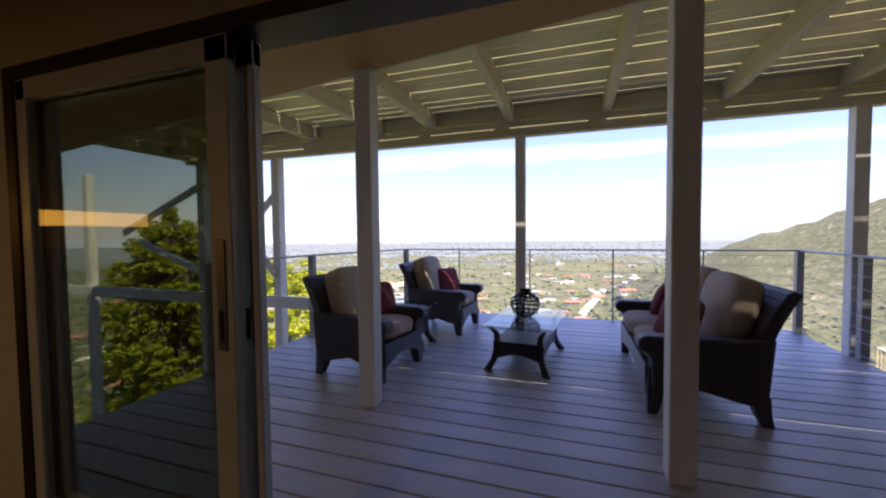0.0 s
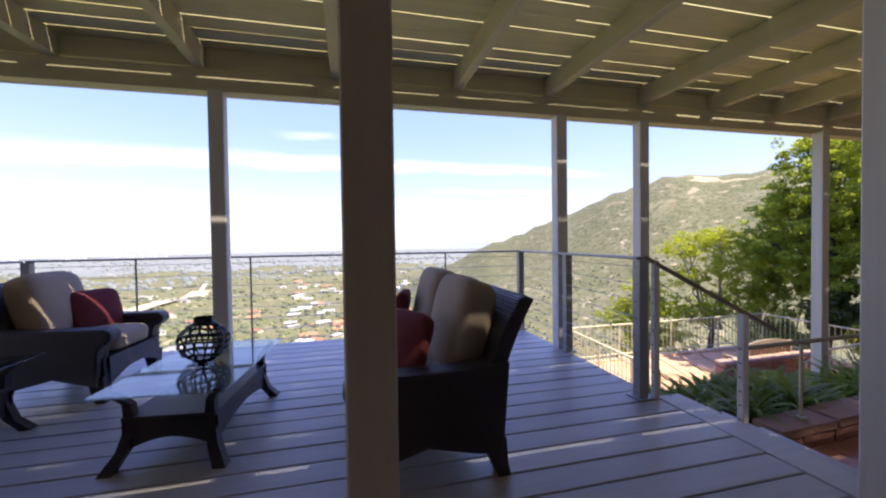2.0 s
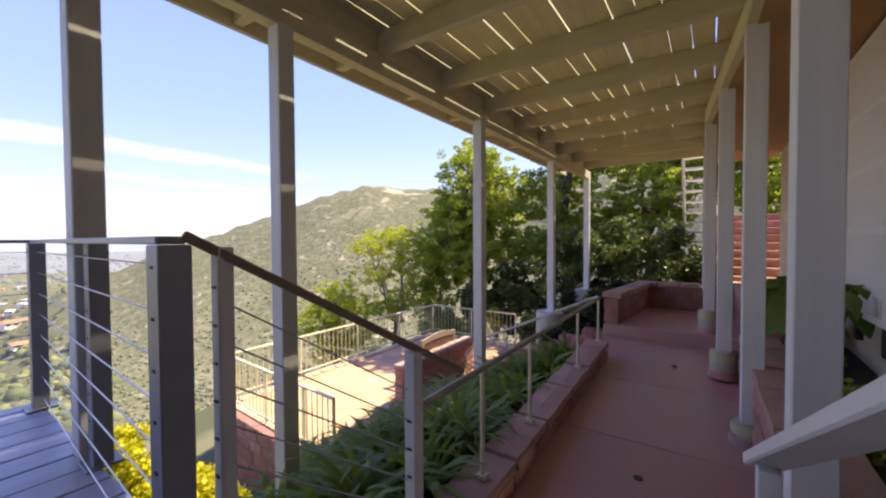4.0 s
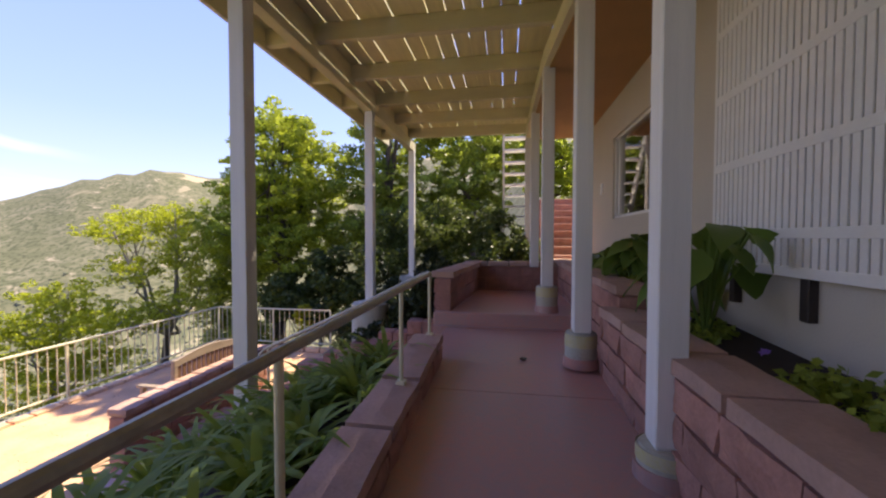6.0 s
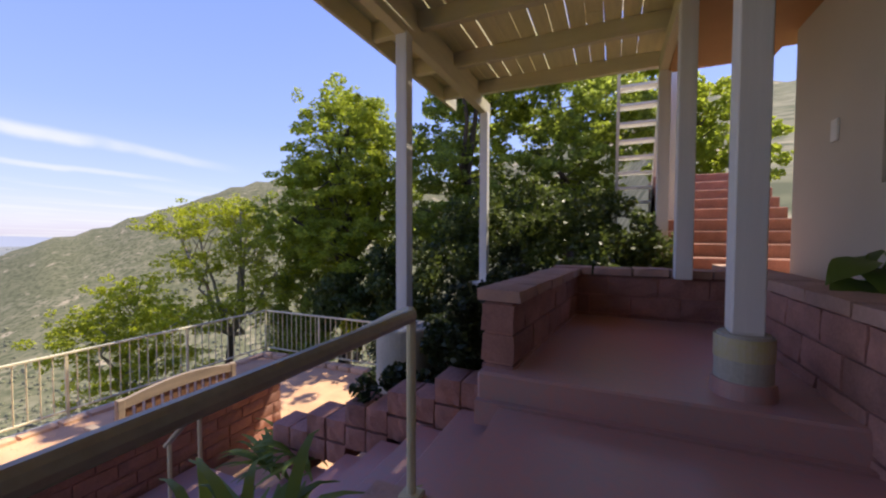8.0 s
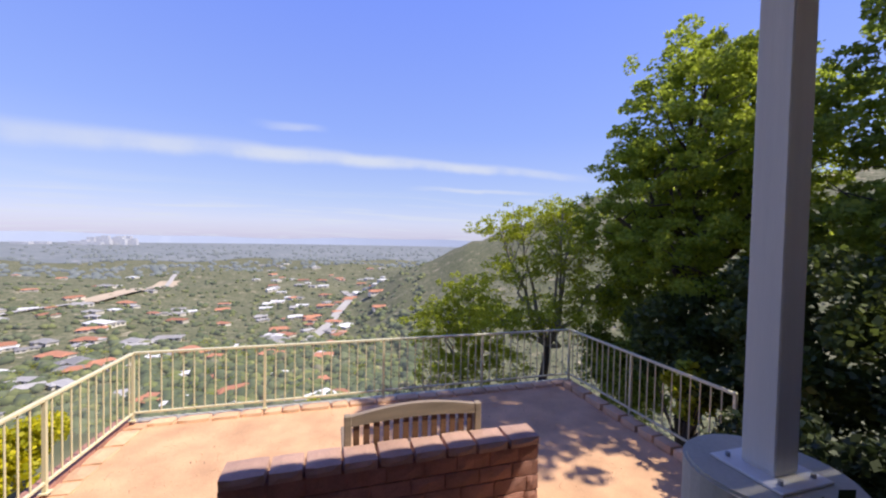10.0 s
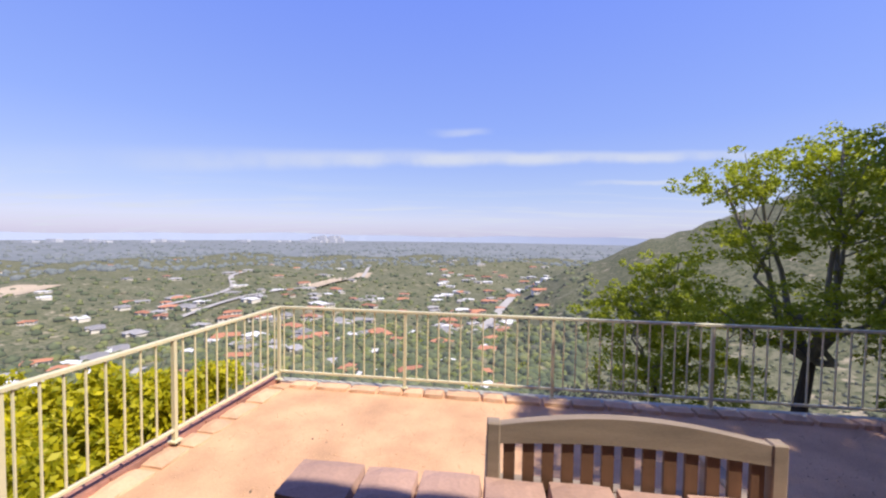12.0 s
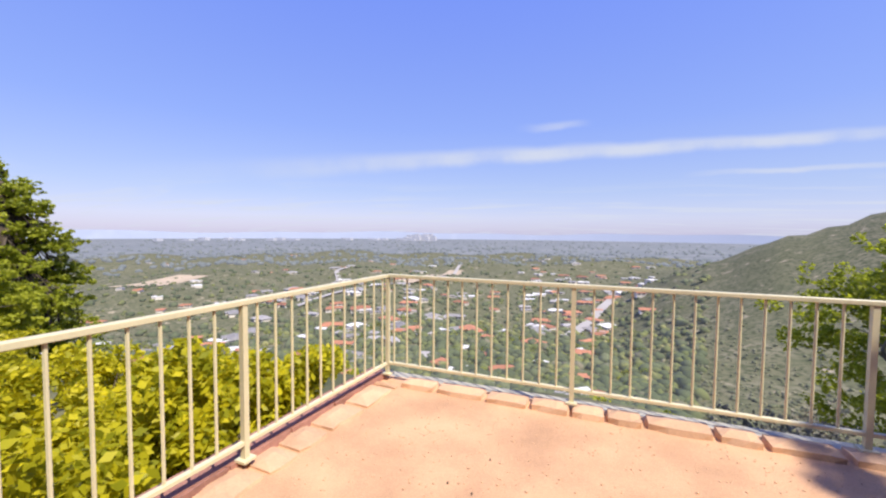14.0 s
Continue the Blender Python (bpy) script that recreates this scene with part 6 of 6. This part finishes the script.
tagged(fast_mesh("leaf_litter", co, fq, "bark"), "dry brown leaf litter on the terrace", "leaf litter", "", "stuff")

# scrub and trees of the slope and the valley
rng = np.random.default_rng(50)


def scrub(name, label, az_lo, az_hi, r_lo, r_hi, n, size, per, leaf, mat, seed):
    g_ = np.random.default_rng(seed)
    az = np.radians(g_.uniform(az_lo, az_hi, n)); r = np.exp(g_.uniform(np.log(r_lo), np.log(r_hi), n))
    x, y = CX + r * np.sin(az), CY + r * np.cos(az)
    s = size * g_.uniform(0.6, 1.5, n) * (r / r_lo) ** 0.25
    c = np.stack([x, y, land_z(x, y) + 0.35 * s], -1)
    co, fq = leaf_quads(g_, c, np.stack([s, s, 0.75 * s], -1), n * per, leaf)
    tagged(fast_mesh(name, co, fq, mat), label, "scrub", "", "stuff")


scrub("scrub", "grey-green scrub covering the slope", -60, 66, 14, 260, 6000, 1.3, 56, 0.19, "leaf_grey", 51)
scrub("scrub", "grey twiggy scrub massed close below the terrace", -30, 60, 14, 90, 760, 1.5, 230, 0.085, "leaf_grey", 53)
scrub("scrub", "bright green bushes among the grey scrub", -28, 60, 14, 75, 110, 1.1, 240, 0.08, "leaf_lime", 54)
scrub("scrub", "green bushes scattered over the slope", -80, 66, 16, 230, 650, 1.1, 110, 0.13, "leaf_lime", 52)


def clumps(name, label, az_lo, az_hi, r_lo, r_hi, n, s_lo, s_hi, mat, seed):
    """Far tree crowns: rough little lumps, several to a crown."""
    g_ = np.random.default_rng(seed)
    bm = B(); bmesh.ops.create_icosphere(bm, subdivisions=1, radius=1.0)
    base = np.array([v.co[:] for v in bm.verts]); tri = np.array([[v.index for v in f.verts] for f in bm.faces]); bm.free()
    az = np.radians(g_.uniform(az_lo, az_hi, n)); inv = g_.uniform(1 / r_hi, 1 / r_lo, n); r = 1 / inv
    x, y = CX + r * np.sin(az), CY + r * np.cos(az)
    s = g_.uniform(s_lo, s_hi, n)
    z = land_z(x, y) + 0.32 * s
    v = base[None] * (s[:, None, None] * g_.uniform(0.65, 1.35, (n, len(base), 1))) * np.array([1, 1, 0.72])
    v = v + np.stack([x, y, z], -1)[:, None]
    fq = tri[None] + (np.arange(n) * len(base))[:, None, None]
    tagged(fast_mesh(name, v.reshape(-1, 3), fq.reshape(-1, 3), mat), label, "far trees", "", "stuff")


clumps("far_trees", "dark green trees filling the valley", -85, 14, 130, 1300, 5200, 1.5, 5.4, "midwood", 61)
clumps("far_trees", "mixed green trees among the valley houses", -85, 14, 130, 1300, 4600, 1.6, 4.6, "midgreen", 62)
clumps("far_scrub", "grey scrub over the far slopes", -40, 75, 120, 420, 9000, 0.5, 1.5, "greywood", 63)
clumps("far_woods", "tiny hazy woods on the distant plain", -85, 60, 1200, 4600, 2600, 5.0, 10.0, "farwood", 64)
scrub("valley_trees", "leafy green garden trees below the terrace", -78, 9, 70, 420, 620, 2.0, 110, 0.42, "leaf_lime", 65)
scrub("valley_trees", "dark green garden trees below the terrace", -78, 9, 70, 420, 520, 2.1, 110, 0.42, "leaf_dark", 66)

# houses, roads and towers
M["hwall"] = material("house_plaster", (0.72, 0.66, 0.57), 0.8, 0.9, 0.3, 2, 0.0, piece=0.18)
M["rooftile"] = material("clay_roof", (0.46, 0.20, 0.11), 0.8, 0.75, 0.5, 3, 0.0, piece=0.25)
M["roofgrey"] = material("grey_roof", (0.36, 0.34, 0.32), 0.8, 0.75, 0.5, 3, 0.0, piece=0.3)
M["roofwhite"] = material("white_roof", (0.80, 0.78, 0.74), 0.7, 0.9, 0.5, 3, 0.0, piece=0.1)
M["asphalt"] = material("pale_road", (0.42, 0.39, 0.35), 0.9, 0.85, 0.05, 0.6, 0.0)
# tower walls with haze put in as a bluish glow
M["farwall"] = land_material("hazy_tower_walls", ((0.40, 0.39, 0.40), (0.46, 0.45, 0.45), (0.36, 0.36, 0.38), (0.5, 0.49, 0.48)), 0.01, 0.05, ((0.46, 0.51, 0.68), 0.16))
M["earth"] = material("bare_tan_earth", (0.52, 0.41, 0.28), 0.95, 0.75, 0.03, 0.3, 0.0)
M["window"] = material("far_window", (0.05, 0.06, 0.07), 0.2, 0.8, 1, 5, 0.0)


def house_meshes(roof, kind):
    w = B(); box(w, -0.5, -0.32, -0.6, 0.5, 0.32, 0.30); box(w, -0.5, -0.55, -0.6, -0.05, -0.32, 0.26)
    f = B()
    if kind:
        for x0, x1, y0, y1, zb, zt in ((-0.55, 0.55, -0.37, 0.37, 0.30, 0.50), (-0.55, 0.0, -0.6, -0.3, 0.26, 0.40)):
            m_ = (y0 + y1) / 2
            v = [f.verts.new(c) for c in ((x0, y0, zb), (x1, y0, zb), (x1, y1, zb), (x0, y1, zb), (x0 + 0.2, m_, zt), (x1 - 0.2, m_, zt))]
            for q in ((0, 1, 5, 4), (2, 3, 4, 5), (1, 2, 5), (3, 0, 4), (3, 2, 1, 0)):
                f.faces.new([v[i] for i in q])
    else:
        box(f, -0.53, -0.35, 0.30, 0.53, 0.35, 0.34); box(f, -0.53, -0.58, 0.26, -0.02, -0.32, 0.29)
    g_ = B(); box(g_, -0.06, -0.015, 0.0, 0.06, 0.015, 0.16)
    out = []
    for nm, b_, mt in (("wall", w, "hwall"), ("roof", f, roof), ("window", g_, "window")):
        me = bpy.data.meshes.new(nm); b_.to_mesh(me); b_.free(); me.materials.append(M[mt]); out.append(me)
    return out


KINDS = [("red clay-tiled house", house_meshes("rooftile", 1)), ("grey-roofed house", house_meshes("roofgrey", 1)), ("white flat-roofed house", house_meshes("roofwhite", 0))]
g_ = np.random.default_rng(70)
for k in range(300):
    band = k % 4
    if band == 0:
        azd, r_lo, r_hi = g_.uniform(-8, 8), 430, 1400
    elif band == 1:
        azd, r_lo, r_hi = g_.uniform(-72, 2), 190, 420
    else:
        azd, r_lo, r_hi = g_.uniform(-78, -6), 330, 1600
    r = 1 / g_.uniform(1 / r_hi, 1 / r_lo)
    az = math.radians(azd)
    x, y = CX + r * math.sin(az), CY + r * math.cos(az)
    nm, (mw, mf, mg) = KINDS[int(g_.choice(3, p=(0.42, 0.26, 0.32) if band == 0 else (0.34, 0.38, 0.28)))]
    s = g_.uniform(9, 15) if band == 1 else g_.uniform(11, 20)
    h = thing("house", "distant " + nm + " among valley trees", "house", "valley houses", at=(x, y, float(land_z(x, y)) + 0.9), turn=g_.uniform(-50, 50))
    size = Matrix.Diagonal((s * g_.uniform(0.85, 1.3), s * 0.9, s * g_.uniform(0.36, 0.52), 1))
    for q, me in (("wall", mw), ("roof", mf)):
        ob = new(q, me); ob.parent = h; ob.matrix_basis = size
    for wx in ((-0.38, -0.14, 0.14, 0.36) if r < 700 else (-0.3, 0.2)):
        ob = new("window", mg); ob.parent = h; ob.matrix_basis = size @ Matrix.Translation((wx, -0.555 if wx < -0.05 else -0.325, 0))


def road(label, pts, width, mat="asphalt", name="road", lift=2.2):
    az = np.interp(np.linspace(0, len(pts) - 1, 60), range(len(pts)), [p[0] for p in pts]); r = np.interp(np.linspace(0, len(pts) - 1, 60), range(len(pts)), [p[1] for p in pts])
    for _ in range(4):
        az[1:-1] = (az[:-2] + az[1:-1] + az[2:]) / 3; r[1:-1] = (r[:-2] + r[1:-1] + r[2:]) / 3
    x, y = CX + r * np.sin(np.radians(az)), CY + r * np.cos(np.radians(az))
    t = np.stack([np.gradient(x), np.gradient(y)], -1); t /= np.linalg.norm(t, axis=1)[:, None]
    L, R = np.stack([x - t[:, 1] * width / 2, y + t[:, 0] * width / 2], -1), np.stack([x + t[:, 1] * width / 2, y - t[:, 0] * width / 2], -1)
    z = land_z(x, y) + lift
    co = np.concatenate([np.column_stack([L, z]), np.column_stack([R, z])])
    fast_mesh(name, co, [(i, i + 1, 61 + i, 60 + i) for i in range(59)], mat, label, name.replace("_", " "), "structure")


road("pale winding street among valley houses", ((-2.6, 395), (-1.2, 440), (0.5, 500), (1.8, 555), (3.1, 610), (3.3, 690), (2.2, 770)), 12)
road("pale curved street among the valley gardens", ((-33, 930), (-36.5, 820), (-36, 720), (-38.5, 640), (-44, 590)), 9)
road("long valley road beside a bare cutting", ((-42, 520), (-33, 590), (-25, 720), (-19.5, 900), (-18.3, 1100)), 9)
road("tan bare earth of a road cutting", ((-27, 700), (-23, 800), (-19.8, 920), (-18.8, 1010)), 42, "earth", "bare_earth", 1.4)
road("tan open field at the valley side", ((-60, 760), (-57, 850), (-54, 900)), 70, "earth", "bare_earth", 1.2)
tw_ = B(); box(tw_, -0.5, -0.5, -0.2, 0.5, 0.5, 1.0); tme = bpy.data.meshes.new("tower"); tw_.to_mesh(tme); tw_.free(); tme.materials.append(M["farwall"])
g_ = np.random.default_rng(77)
for k in range(34):
    cluster = k < 20
    az = math.radians(g_.normal(-23.8, 1.3) if cluster else g_.uniform(-60, -26)); r = g_.uniform(3900, 4300)
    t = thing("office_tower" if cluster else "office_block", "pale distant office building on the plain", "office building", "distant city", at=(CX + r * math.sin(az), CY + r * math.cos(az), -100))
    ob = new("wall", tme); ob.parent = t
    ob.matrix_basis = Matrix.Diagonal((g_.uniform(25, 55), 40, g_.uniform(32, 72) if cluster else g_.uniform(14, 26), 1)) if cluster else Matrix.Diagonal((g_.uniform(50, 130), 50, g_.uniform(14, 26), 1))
